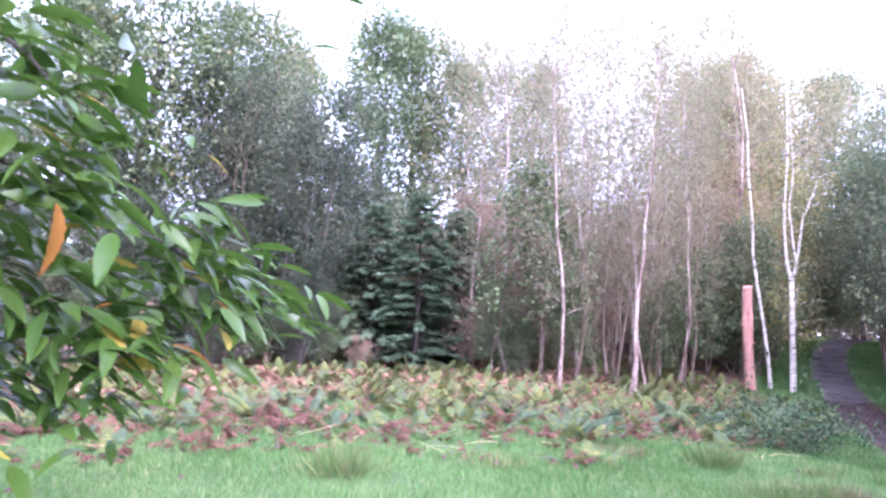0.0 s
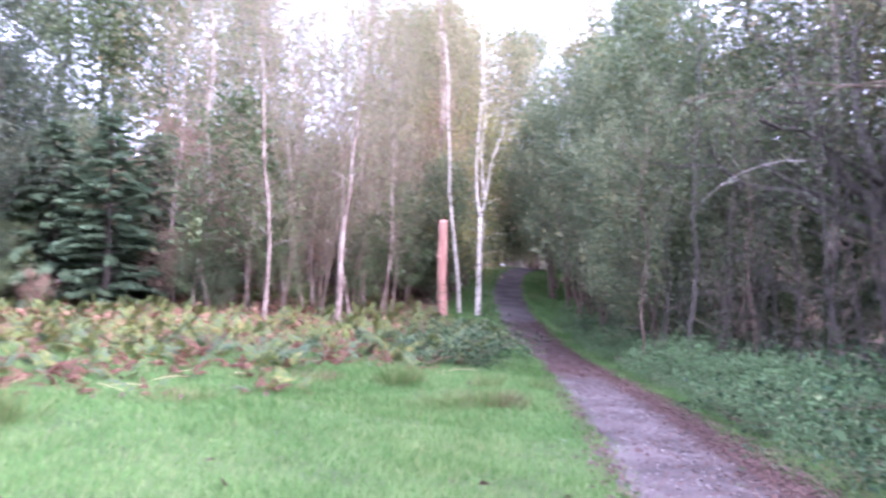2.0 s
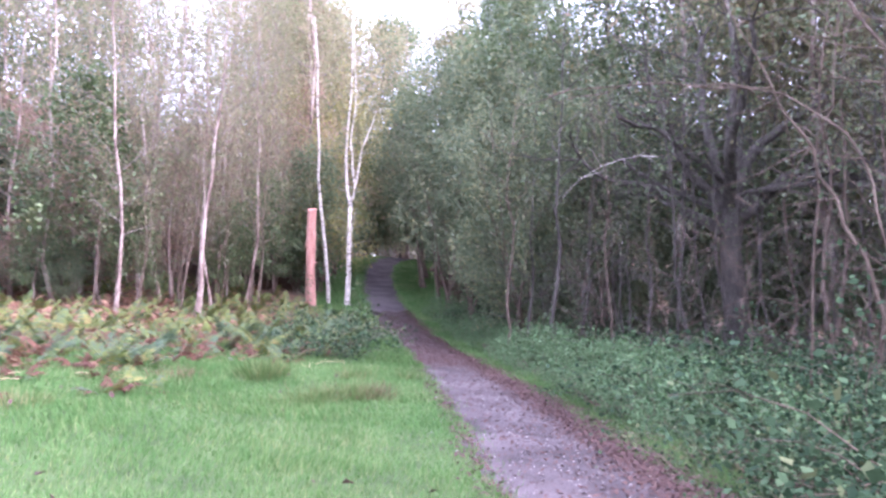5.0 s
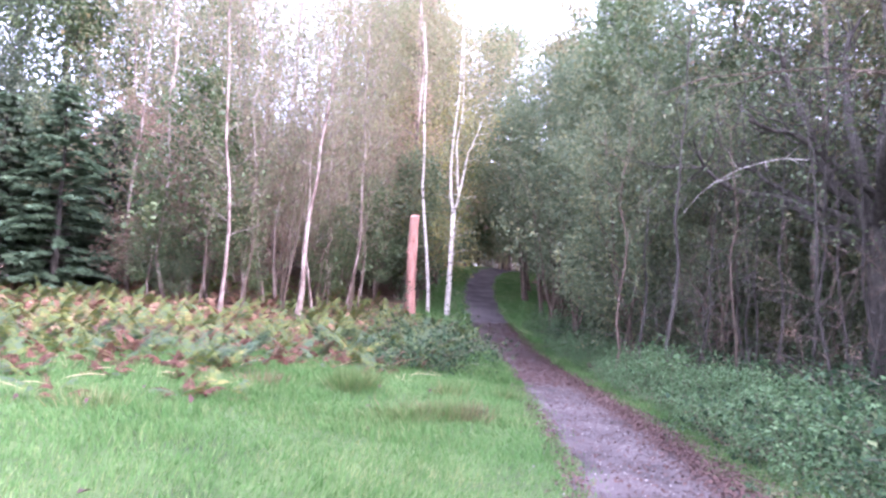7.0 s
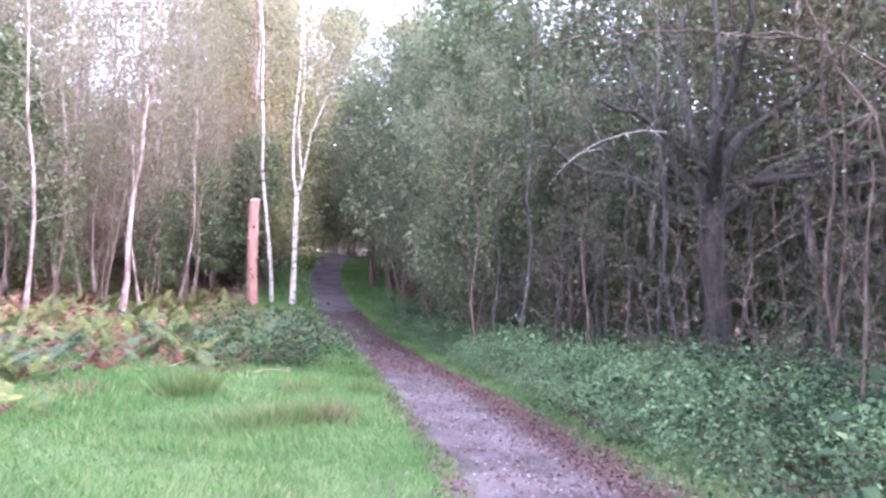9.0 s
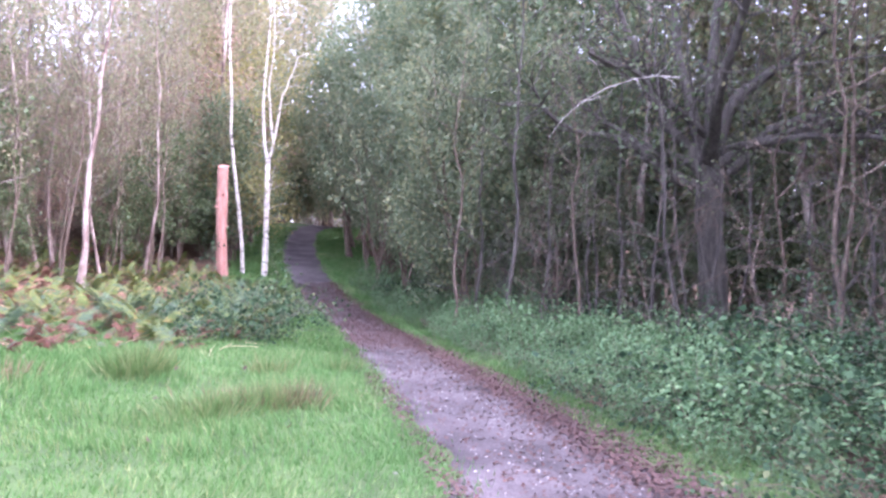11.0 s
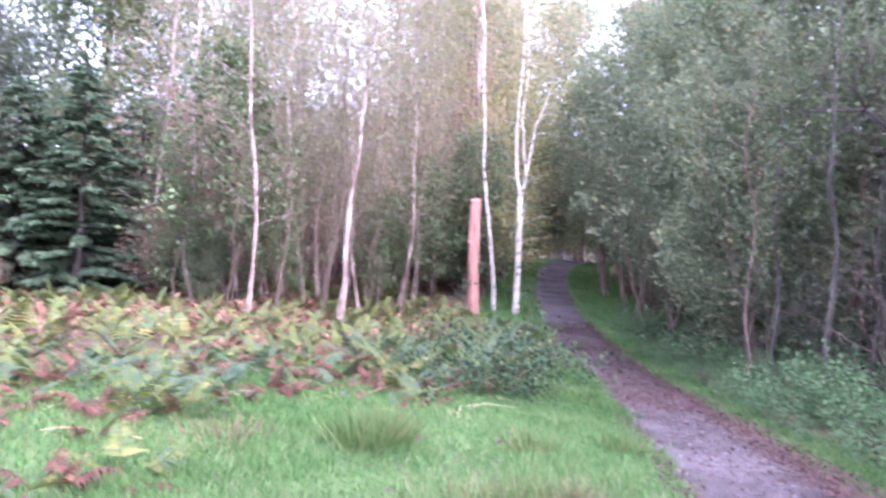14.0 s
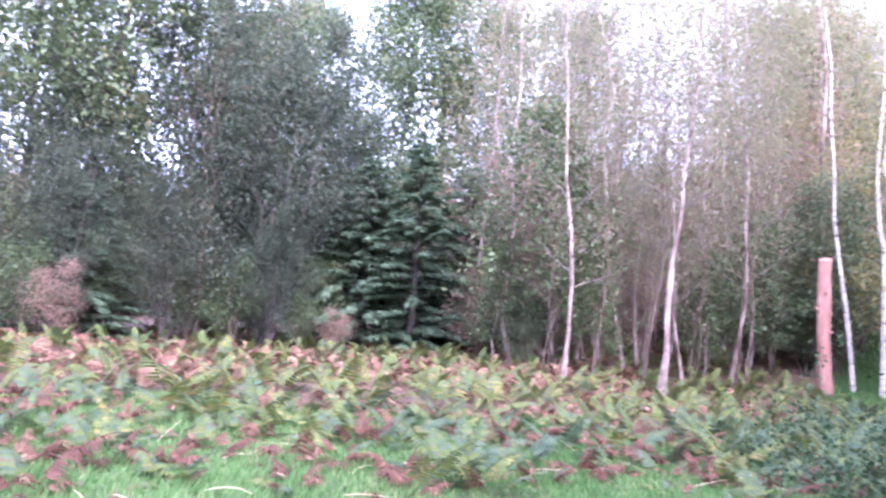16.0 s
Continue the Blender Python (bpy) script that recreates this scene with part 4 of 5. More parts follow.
for x, y, size, turn in ((-11.0, 24.5, 0.7, 0.0), (-3.6, 28.6, 0.45, 2.2), (0.9, 30.4, 0.9, 1.0)):
    plant_tree(RUSSET, "russet_shrub", "small shrub with dry purplish-brown leaves", x, y, turn, size, "russet shrubs", "shrub")
for x, y, size, turn, kind in ((2.6, 27.8, 0.5, 1.0, 1), (11.0, 37.8, 1.0, 4.0, 1), (4.6, 35.2, 1.0, 5.0, 1), (-5.2, 29.6, 0.5, 0.4, 0), (-12.4, 28.0, 0.9, 1.4, 0), (8.0, 37.0, 1.2, 2.2, 0), (-7.6, 29.4, 0.8, 1.2, 0), (-9.8, 30.2, 0.9, 2.2, 0), (-5.0, 31.4, 0.9, 3.2, 0), (-2.8, 34.0, 0.9, 4.2, 0), (-12.0, 30.0, 1.1, 5.2, 0), (-15.0, 28.0, 1.1, 0.2, 0), (0.2, 35.0, 0.9, 0.9, 1), (2.4, 31.0, 0.7, 1.5, 1), (-17.0, 24.0, 1.2, 2.5, 0), (-12.8, 25.6, 0.8, 3.3, 0),
                               (-9.0, 35.4, 1.2, 0.5, 1), (-6.4, 36.0, 1.1, 1.5, 0), (-3.0, 37.4, 1.0, 2.5, 0), (-11.8, 34.4, 1.2, 3.5, 1), (2.0, 38.6, 1.2, 4.5, 1), (-1.0, 38.0, 1.0, 5.5, 0), (5.0, 39.6, 1.3, 0.5, 1), (-14.0, 31.0, 1.2, 1.5, 1), (8.4, 39.0, 1.3, 2.5, 0)):
    plant_tree(SHRUBS[kind], "shrub", "leafy green understorey shrub", x, y, turn, size, "understorey shrubs", "shrub")
for k, (x, y, kind, size) in enumerate(((-14.5, 30.5, 0, 1.15), (-11.5, 36.0, 1, 1.05), (-17.5, 31.0, 1, 0.95), (-6.0, 47.5, 0, 1.3), (-2.8, 49.5, 1, 1.3), (0.5, 50.0, 1, 1.1), (-13.0, 42.0, 1, 1.0), (-21.0, 24.0, 0, 0.95), (-19.0, 16.0, 1, 0.9), (5.5, 50.0, 0, 1.0),
                                        (-22.0, 38.0, 1, 1.1), (-16.0, 6.0, 0, 0.9), (-3.0, -14.0, 0, 0.9), (21.5, 55.0, 1, 1.2), (30.0, 53.0, 0, 1.2), (-11.0, 49.0, 0, 1.2))):
    plant_tree(OAKS[kind], "oak_tree", "tall dark oak behind the clearing", x, y, k * 1.9, size, "oaks behind the clearing")
for k, (x, y) in enumerate(((20.4, 13.8), (22.0, 9.0), (19.6, 10.4), (22.6, 12.2), (20.8, 6.6), (18.6, 14.9), (23.4, 15.4), (19.4, 3.4), (3.0, 40.0), (6.5, 41.0), (9.5, 39.0), (12.0, 41.5), (14.0, 45.0), (9.0, 46.0), (0.5, 43.0), (17.0, 48.0), (13.2, 37.0), (5.0, 45.0), (-9.5, 38.0), (11.0, 50.0), (20.5, 50.0), (26.5, 46.0), (14.6, 34.0), (16.4, 40.0), (18.6, 45.5))):
    plant_tree(TALL_BIRCHES[k % 2], "birch_tree", "tall thin birch with hazy autumn foliage", x, y, k * 1.3, 1.12 + 0.06 * (k % 4), "tall birches")


# thickets that close the gaps between the trees
for k, (x, y, size) in enumerate(((2.5, 36.5, 0.55), (6.0, 38.0, 0.6), (9.5, 36.0, 0.6), (12.4, 35.5, 0.7), (13.6, 39.8, 0.8), (16.6, 43.0, 1.05), (10.5, 43.0, 0.8), (4.0, 43.0, 0.8), (13.3, 31.6, 0.85), (15.2, 38.4, 1.15), (17.9, 44.8, 1.4), (14.0, 34.8, 0.95), (24.6, 47.2, 0.7), (22.6, 49.6, 0.9), (27.0, 53.5, 1.2), (-1.0, 42.0, 0.9), (-7.0, 40.0, 1.0), (-12.5, 37.0, 1.0), (-3.4, 41.5, 1.15), (-9.6, 36.5, 1.0), (-14.4, 33.0, 0.9), (1.6, 40.0, 1.0), (-5.5, 36.6, 0.9),
                                  (-16.0, 35.0, 1.0), (-18.5, 28.5, 0.95), (-15.8, 27.0, 0.6), (-20.0, 20.0, 0.9), (19.8, 47.0, 1.1), (24.0, 50.5, 1.2), (28.5, 50.0, 1.2), (28.0, 43.5, 1.0), (25.2, 41.6, 0.9), (23.4, 36.2, 0.8), (21.0, 30.6, 0.8),
                                  (20.5, 24.0, 0.9), (22.0, 17.0, 0.9), (20.5, 12.8, 0.8), (21.5, 6.5, 0.9), (17.0, 1.0, 0.8), (23.0, 10.5, 1.0), (25.5, 16.5, 1.0), (25.0, 27.0, 1.0), (15.5, -3.5, 0.9), (30.0, 37.0, 1.1), (7.5, 52.0, 1.2),
                                  (14.5, 51.5, 1.2), (-9.5, 45.0, 1.1), (-3.0, 46.0, 1.0), (1.0, 40.0, 0.7), (32.0, 26.0, 1.1), (28.5, 3.0, 1.0), (22.0, -2.0, 1.0), (-21.0, 11.0, 0.9), (-23.0, 33.0, 1.1))):
    kind = (1, 3)[k % 2] if -3 < x < 17 and y > 33 else (k * 5 + k // 3) % 3
    plant_tree(THICKETS[kind], "thicket", "dense leafy thicket of young trees in the wood", x, y, k * 1.9, size, "thickets in the wood", "trees")

def far_woods():
    """The wood that closes the view all round, beyond the trees that one can tell apart."""
    rng = np.random.default_rng(12)
    b = Build()
    n = 190000
    a = np.where(rng.uniform(0, 1, n) < 0.75, rng.uniform(0.0, 2.75, n), rng.uniform(2.75, 6.283, n))
    r = rng.uniform(50, 74, n)
    x, y = 5 + r * np.cos(a), 18 + r * np.sin(a)
    top = 11 + 2.2 * np.sin(5 * a + 1) + 1.6 * np.sin(13 * a) + 1.3 * np.sin(31 * a + 2) + 0.8 * np.sin(67 * a)
    h = top * rng.uniform(0, 1, n) ** 1.15
    C = np.stack((x, y, ground_z(x, y, False) + h), -1)
    N = unit(rng.normal(size=(n, 3)) + UP * 0.5)
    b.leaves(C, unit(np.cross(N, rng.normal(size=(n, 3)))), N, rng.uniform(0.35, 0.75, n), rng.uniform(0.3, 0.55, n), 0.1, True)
    for q in range(150):
        aa, rr = rng.uniform(0, 6.283), rng.uniform(50, 60)
        px, pyy = 5 + rr * math.cos(aa), 18 + rr * math.sin(aa)
        line = trunk_line(rng, rng.uniform(8, 13), wob=0.5, n=6) + np.array((px, pyy, float(ground_z(px, pyy, False)) - 0.3))
        b.tube(line, np.linspace(0.16, 0.03, 6), 5)
    tagged(new("far_woods", b.mesh("far_woods", HAZY_LEAF)), "distant wood closing the view, pale with haze put into its leaf colour", "woods", kind="stuff")


far_woods()

# ---- bracken, brambles, grass ----


def make_frond(seed, length, droop, curl, mat, pairs=18, width=0.3):
    """A bracken frond along +x: an arched stalk with pairs of toothed leaflets."""
    rng = np.random.default_rng(seed)
    b = Build()
    n = 8
    u = np.linspace(0, 1, n)
    line = np.stack((length * (u * (1 - 0.25 * droop * u)), 0.05 * np.sin(2.5 * u + seed), length * (0.95 * u - (0.35 + droop) * u ** 2.2)), -1)
    b.tube(line, np.linspace(0.006, 0.0015, n), 3)
    d = unit(np.gradient(line, axis=0))
    for k in range(pairs):
        t = 0.26 + 0.72 * k / pairs
        p = np.array([np.interp(t, u, line[:, c]) for c in range(3)])
        dd = np.array([np.interp(t, u, d[:, c]) for c in range(3)])
        for s in (-1, 1):
            ln = length * width * (1 - ((k + 0.5) / pairs)) ** 0.75 * rng.uniform(0.8, 1.1)
            out = unit(np.array((0, s, 0)) * 1.0 + dd * 0.45 + UP * (-0.12 - curl * rng.uniform(0, 1)) + rng.normal(size=3) * (0.05 + 0.3 * curl))
            m = 4
            w = ln * 0.115
            q = np.linspace(0, 1, m)
            mid = p + out * (q * ln)[:, None] - UP * (ln * (0.18 + curl * 0.8) * q ** 2)[:, None]
            side = unit(dd - out * np.dot(dd, out))
            tooth = np.where(np.arange(m) % 2, 1.15, 0.6) * (1 - q) ** 0.7
            tooth[0] = 0.45
            V = np.concatenate((mid + side * (w * tooth)[:, None], mid - side * (w * tooth)[:, None]))
            F = [(j, j + 1, m + j + 1, m + j) for j in range(m - 1)]
            b.add(V, np.array(F))
    return b.mesh("frond", mat)


GREEN_FRONDS = [make_frond(200 + k, 1.0, (0.05, 0.25, 0.4)[k], 0.05, FERN_GREEN) for k in range(3)]
BROWN_FRONDS = [make_frond(210 + k, 0.95, (0.2, 0.4, 0.6)[k], 0.4, FERN_BROWN) for k in range(3)]
rng = np.random.default_rng(13)


def bracken(x, y, brown, height, fronds=7):
    label = "withered rust-brown bracken fern, drooping" if brown > 0.66 else "green bracken fern with some brown fronds" if brown > 0.25 else "fresh green bracken fern"
    root = thing("bracken_fern", label, "fern", "bracken in the clearing", (x, y, float(ground_z(x, y)) - 0.03))
    for k in range(fronds):
        dead = rng.uniform() < brown
        me = (BROWN_FRONDS if dead else GREEN_FRONDS)[rng.integers(0, 3)]
        s = height * rng.uniform(0.75, 1.2) * (0.85 if dead else 1.0)
        az = k * 2.4 + rng.uniform(-0.5, 0.5)
        tilt = rng.uniform(-0.5, 0.45)
        part("frond", me, root, m=Matrix.LocRotScale((0.04 * math.cos(az), 0.04 * math.sin(az), 0), Euler((rng.uniform(-0.3, 0.3), tilt, az)), (s, s, s)))


def brownness(x, y, deep):
    patch = 0.5 + 0.5 * math.sin(2.3 * x + 0.9 * y + 1.0) * math.sin(1.9 * y - 1.1 * x) + 0.25 * math.sin(5.1 * x + 3.7 * y)
    brown = 0.9 * patch + (-0.1 if x < 3 else -0.05) + (0.3 if deep > 9 and x < 6 else 0.1 if deep < 3 else 0)
    if x < 1.8 and deep < 2.2:
        brown += 0.3
    return min(0.95, max(0.05, brown * (0.4 if x > 5.5 else 1.0)))


spots, rest = [], []
for k in range(9000):
    x = rng.uniform(-15, 12.0)
    y = float(fern_line(x)) + 19.0 * rng.uniform(0, 1) ** 1.25 + 0.2
    if float(beside(x, y)) > -1.35 or y > 34 or (x > 9.6 and y > 24.5 and x > 11 - (y - 27) * 0.3):
        continue
    if abs(x - 11.55) < 0.45 and abs(y - 27.8) < 0.45:
        continue
    deep = y - float(fern_line(x))
    gap = 0.5 if deep < 0.8 else 0.46 if deep < 5 else 0.55
    if all((x - a) ** 2 + (y - c) ** 2 > gap * gap for a, c, _ in spots + rest):
        (spots if deep < 5.0 and x > -6 and len(spots) < 288 else rest).append((x, y, deep))
    if len(rest) >= 640:
        break
for k in range(120):
    rest.append((rng.uniform(-15, 5), rng.uniform(29.5, 37.5), 12.0))
for x, y, deep in spots:
    bracken(x, y, brownness(x, y, deep), (0.48 if deep < 0.8 else 0.82 if x > 5 and deep < 4 else 0.62 if deep < 2.4 else 0.58) * rng.uniform(0.7, 1.25), 10)


def plain_frond(droop, pairs=11):
    """A frond along +x with single-faced leaflets, for ferns further off."""
    V, F = [], []
    for k in range(pairs):
        t = 0.25 + 0.74 * k / pairs
        p = np.array((t * (1 - 0.25 * droop * t), 0, 0.95 * t - (0.35 + droop) * t ** 2.2))
        ln = 0.32 * (1 - k / pairs) ** 0.75 + 0.02
        for s in (-1, 1):
            tip = p + np.array((0.4, s, -0.25 - 0.4 * droop)) * ln
            a = len(V)
            V += [p + (-0.03, 0, 0), p + (0.03, 0, 0.01), (p + tip) / 2 + (0.035, 0, 0.02), tip, (p + tip) / 2 + (-0.035, 0, 0.02)]
            F += [(a, a + 1, a + 2, a + 4), (a + 4, a + 2, a + 3, a + 3)]
    V = np.array(V)
    F = np.array(F)
    return V, F[F[:, 2] != F[:, 3]], F[F[:, 2] == F[:, 3]][:, :3]


def far_bracken():
    """The bracken at the back of the clearing, too far off to pick apart: green and brown."""
    frond_kinds = [plain_frond(d) for d in (0.1, 0.3, 0.45)]
    green, brown = Build(), Build()
    for x, y, deep in rest:
        z = float(ground_z(x, y))
        share = brownness(x, y, deep)
        for k in range(6):
            dead = rng.uniform() < share
            V, Q, T = frond_kinds[2 if dead else rng.integers(0, 2)]
            s = rng.uniform(0.38, 0.72) * (0.85 if dead else 1.0) * (1.1 if deep > 6 else 0.85)
            m = Matrix.LocRotScale((x, y, z - 0.02), Euler((rng.uniform(-0.3, 0.3), rng.uniform(-0.7, 0.35), k * 2.4 + rng.uniform(-0.9, 0.9))), (s, s, s))
            W = V @ np.array(m.to_3x3()).T + np.array(m.translation)
            b = brown if dead else green
            b.add(W, Q)
            b.f.append(T + b.n - len(W))
    tagged(new("green_bracken", green.mesh("green_bracken", FERN_GREEN)), "green bracken at the back of the clearing", "ferns", kind="stuff")
    tagged(new("brown_bracken", brown.mesh("brown_bracken", FERN_BROWN)), "rust-brown withered bracken at the back of the clearing", "ferns", kind="stuff")


far_bracken()
for x, y, brown in ((1.5, 9.4, 0.8), (1.9, 9.7, 0.6), (0.2, 9.3, 0.7), (-0.7, 9.4, 0.9), (9.5, 22.0, 1.0), (9.1, 22.8, 1.0), (8.6, 22.2, 1.0), (9.9, 23.2, 1.0), (7.4, 20.9, 1.0), (-4.3, 7.3, 0.9), (-4.9, 7.8, 0.8), (-3.6, 7.6, 0.9), (-5.4, 7.0, 0.7), (-4.7, 6.6, 0.9), (-2.7, 8.3, 0.9), (-2.0, 8.8, 0.8), (-1.4, 9.2, 0.9), (-3.2, 8.5, 0.9)):
    bracken(x, y, brown, 0.55 if y < 12 else 0.85)


def bracken_litter():
    """Fallen fronds and stalks between the ferns."""
    r = np.random.default_rng(17)
    b = Build()
    n = 4200
    x = r.uniform(-13, 12, n)
    y = fern_line(x) + 3.6 + 16 * r.uniform(0, 1, n) ** 1.2
    keep = (beside(x, y) < -1.3) & (y < 34)
    x, y = x[keep], y[keep]
    n = len(x)
    N = unit(r.normal(size=(n, 3)) * 0.6 + UP)
    T = unit(np.cross(N, r.normal(size=(n, 3))))
    L = r.uniform(0.06, 0.2, n)
    b.leaves(np.stack((x, y, ground_z(x, y) + r.uniform(0.02, 0.16, n)), -1), T, N, L, L * 0.25)
    tagged(new("bracken_litter", b.mesh("bracken_litter", FERN_BROWN)), "matted brown dead bracken between the ferns", "leaf litter", kind="stuff")
    for k in range(34):
        x = r.uniform(-3, 6.5)
        y = float(fern_line(x)) + r.uniform(-0.6, 2.5)
        if float(beside(x, y)) > -1.5:
            continue
        b = Build()
        az, ln = r.uniform(0, 6.28), r.uniform(0.35, 0.8)
        p = np.array((0, 0, 0.0))
        pts = bough(r, p, (math.cos(az), math.sin(az), 0.35), ln, 4, -0.3, 0.1)
        b.tube(pts, np.linspace(0.006, 0.003, len(pts)), 4)
        ob = new("dead_stalk", b.mesh("dead_stalk", STRAW))
        ob.matrix_basis = Matrix.Translation((x, y, float(ground_z(x, y)) + 0.005))
        tagged(ob, "pale dry bracken stalk lying bent over the grass", "stalk", "dead stalks in the bracken")


bracken_litter()


def make_bush(seed, kind):
    rng = np.random.default_rng(seed)
    canes, leaves = Build(), Build()
    centres = []
    for k in range(11):
        az, r = rng.uniform(0, 6.28), 0.45 * math.sqrt(rng.uniform(0, 1))
        p = (r * math.cos(az), r * math.sin(az), -0.05)
        if kind == "nettle":
            pts = bough(rng, p, (rng.normal() * 0.25, rng.normal() * 0.25, 1), rng.uniform(0.5, 0.85), 4, 0.2, 0.1)
        else:
            pts = bough(rng, p, (math.cos(az) * 0.7, math.sin(az) * 0.7, 1.1), rng.uniform(0.8, 1.6), 6, -1.4, 0.3)
        canes.tube(pts, np.linspace(0.006, 0.002, len(pts)), 3)
        centres.append(pts[1:])
    centres = np.concatenate(centres)
    if kind == "nettle":
        leaf_cloud(leaves, rng, centres, 700, 0.1, 0.06, 1.2, 0.58)
    else:
        leaf_cloud(leaves, rng, centres, 800, 0.12, 0.06, 1.0, 0.68)
    mat = NETTLE_LEAF if kind == "nettle" else BRAMBLE_LEAF
    return [("cane_tangle", canes.mesh("cane_tangle", BARK_BROWN)), ("foliage", leaves.mesh("foliage", mat))]


NETTLES = [make_bush(300 + k, "nettle") for k in range(3)]
BRAMBLES = [make_bush(310 + k, "bramble") for k in range(3)]
placed, counts = [], [0, 0]
for k in range(9000):
    y = -1.5 + 27.5 * rng.uniform(0, 1)
    d = 1.45 + 7.5 * rng.uniform(0, 1) ** 1.5
    x = float(way_x(y)) + d / 0.885
    gap = (0.36 if d < 3.6 else 0.52) + 0.008 * y
    if any((x - a) ** 2 + (y - c) ** 2 < gap * gap for a, c in placed):
        continue
    front = d < 3.6 + 0.9 * math.sin(0.8 * y) and y > 5.0
    nettle = rng.uniform() < (0.9 if front else 0.15)
    if counts[nettle] >= 300:
        continue
    counts[nettle] += 1
    placed.append((x, y))
    if nettle:
        lump = 0.9 + 0.3 * math.sin(1.9 * y + 0.8 * d) * math.sin(0.9 * y - 1.7 * d)
        size = (0.62 if d < 2.0 else 0.95) * rng.uniform(0.75, 1.25) * lump
        plant_tree(NETTLES[k % 3], "nettle_clump", "pale green nettles at the edge of the path", x, y, rng.uniform(0, 6.28), size, "nettles along the path", "plant")
    else:
        lump = 0.95 + 0.35 * math.sin(1.9 * y + 0.8 * d) * math.sin(0.9 * y - 1.7 * d)
        size = (0.62 if d < 2.1 else 1.05 if d < 5.5 else 0.75) * rng.uniform(0.7, 1.25) * lump
        plant_tree(BRAMBLES[k % 3], "bramble_bush", "dark glossy green bramble with arching canes", x, y, rng.uniform(0, 6.28), size, "brambles along the path", "bush")
for x, y, size in ((7.6, 16.3, 1.2), (7.9, 17.0, 1.3), (8.4, 17.8, 1.15), (7.0, 15.5, 1.25), (8.9, 18.6, 0.95), (7.3, 17.2, 1.1), (6.6, 14.8, 1.2), (6.2, 14.1, 0.95), (6.8, 14.4, 0.9), (7.4, 18.4, 0.9), (5.2, 14.6, 0.5), (4.35, 9.2, 0.22), (4.8, 9.1, 0.24), (9.4, 19.6, 0.7), (10.0, 20.8, 0.6)):
    plant_tree(BRAMBLES[int(x * 10) % 3], "bramble_bush", "dark green bramble bush at the end of the bracken", x, y, x * 3, size, "brambles in the bracken", "bush")


def tuft(name, label, x, y, n, height, spread, mat, seed):
    r = np.random.default_rng(seed)
    b = Build()
    c = r.normal(size=(n, 2)) * spread
    T = unit(np.stack((c[:, 0] * 1.5 + r.normal(size=n) * 0.25, c[:, 1] * 1.5 + r.normal(size=n) * 0.25, np.ones(n) * 0.8), -1))
    L = height * r.uniform(0.5, 1.2, n)
    C = np.stack((c[:, 0], c[:, 1], np.zeros(n)), -1) + T * L[:, None] / 2
    b.leaves(C, T, unit(r.normal(size=(n, 3))), L, 0.012)
    ob = new(name, b.mesh(name, mat))
    ob.matrix_basis = Matrix.Translation((x, y, float(ground_z(x, y)) - 0.01))
    tagged(ob, label, "grass tuft", "coarse tufts on the lawn")


for k, (x, y, n, h, s, mat) in enumerate(((3.75, 10.7, 420, 0.42, 0.12, COARSE), (4.0, 10.85, 300, 0.34, 0.1, COARSE), (3.9, 8.9, 420, 0.22, 0.2, COARSE), (4.5, 9.0, 420, 0.26, 0.17, COARSE), (4.2, 9.15, 220, 0.2, 0.24, DRY_GRASS), (4.75, 8.9, 220, 0.26, 0.14, DRY_GRASS), (3.6, 8.7, 260, 0.18, 0.2, COARSE),
                                          (-1.2, 7.8, 420, 0.4, 0.18, COARSE), (5.3, 10.6, 200, 0.3, 0.12, COARSE), (2.6, 10.9, 110, 0.24, 0.2, DRY_GRASS), (6.4, 10.9, 220, 0.2, 0.15, COARSE), (0.6, 8.9, 260, 0.22, 0.18, COARSE))):
    tuft("grass_tuft", "coarse tuft of long grass on the mown lawn" if mat is COARSE else "dry brown tuft of dead stalks on the lawn", x, y, n, h, s, mat, 400 + k)


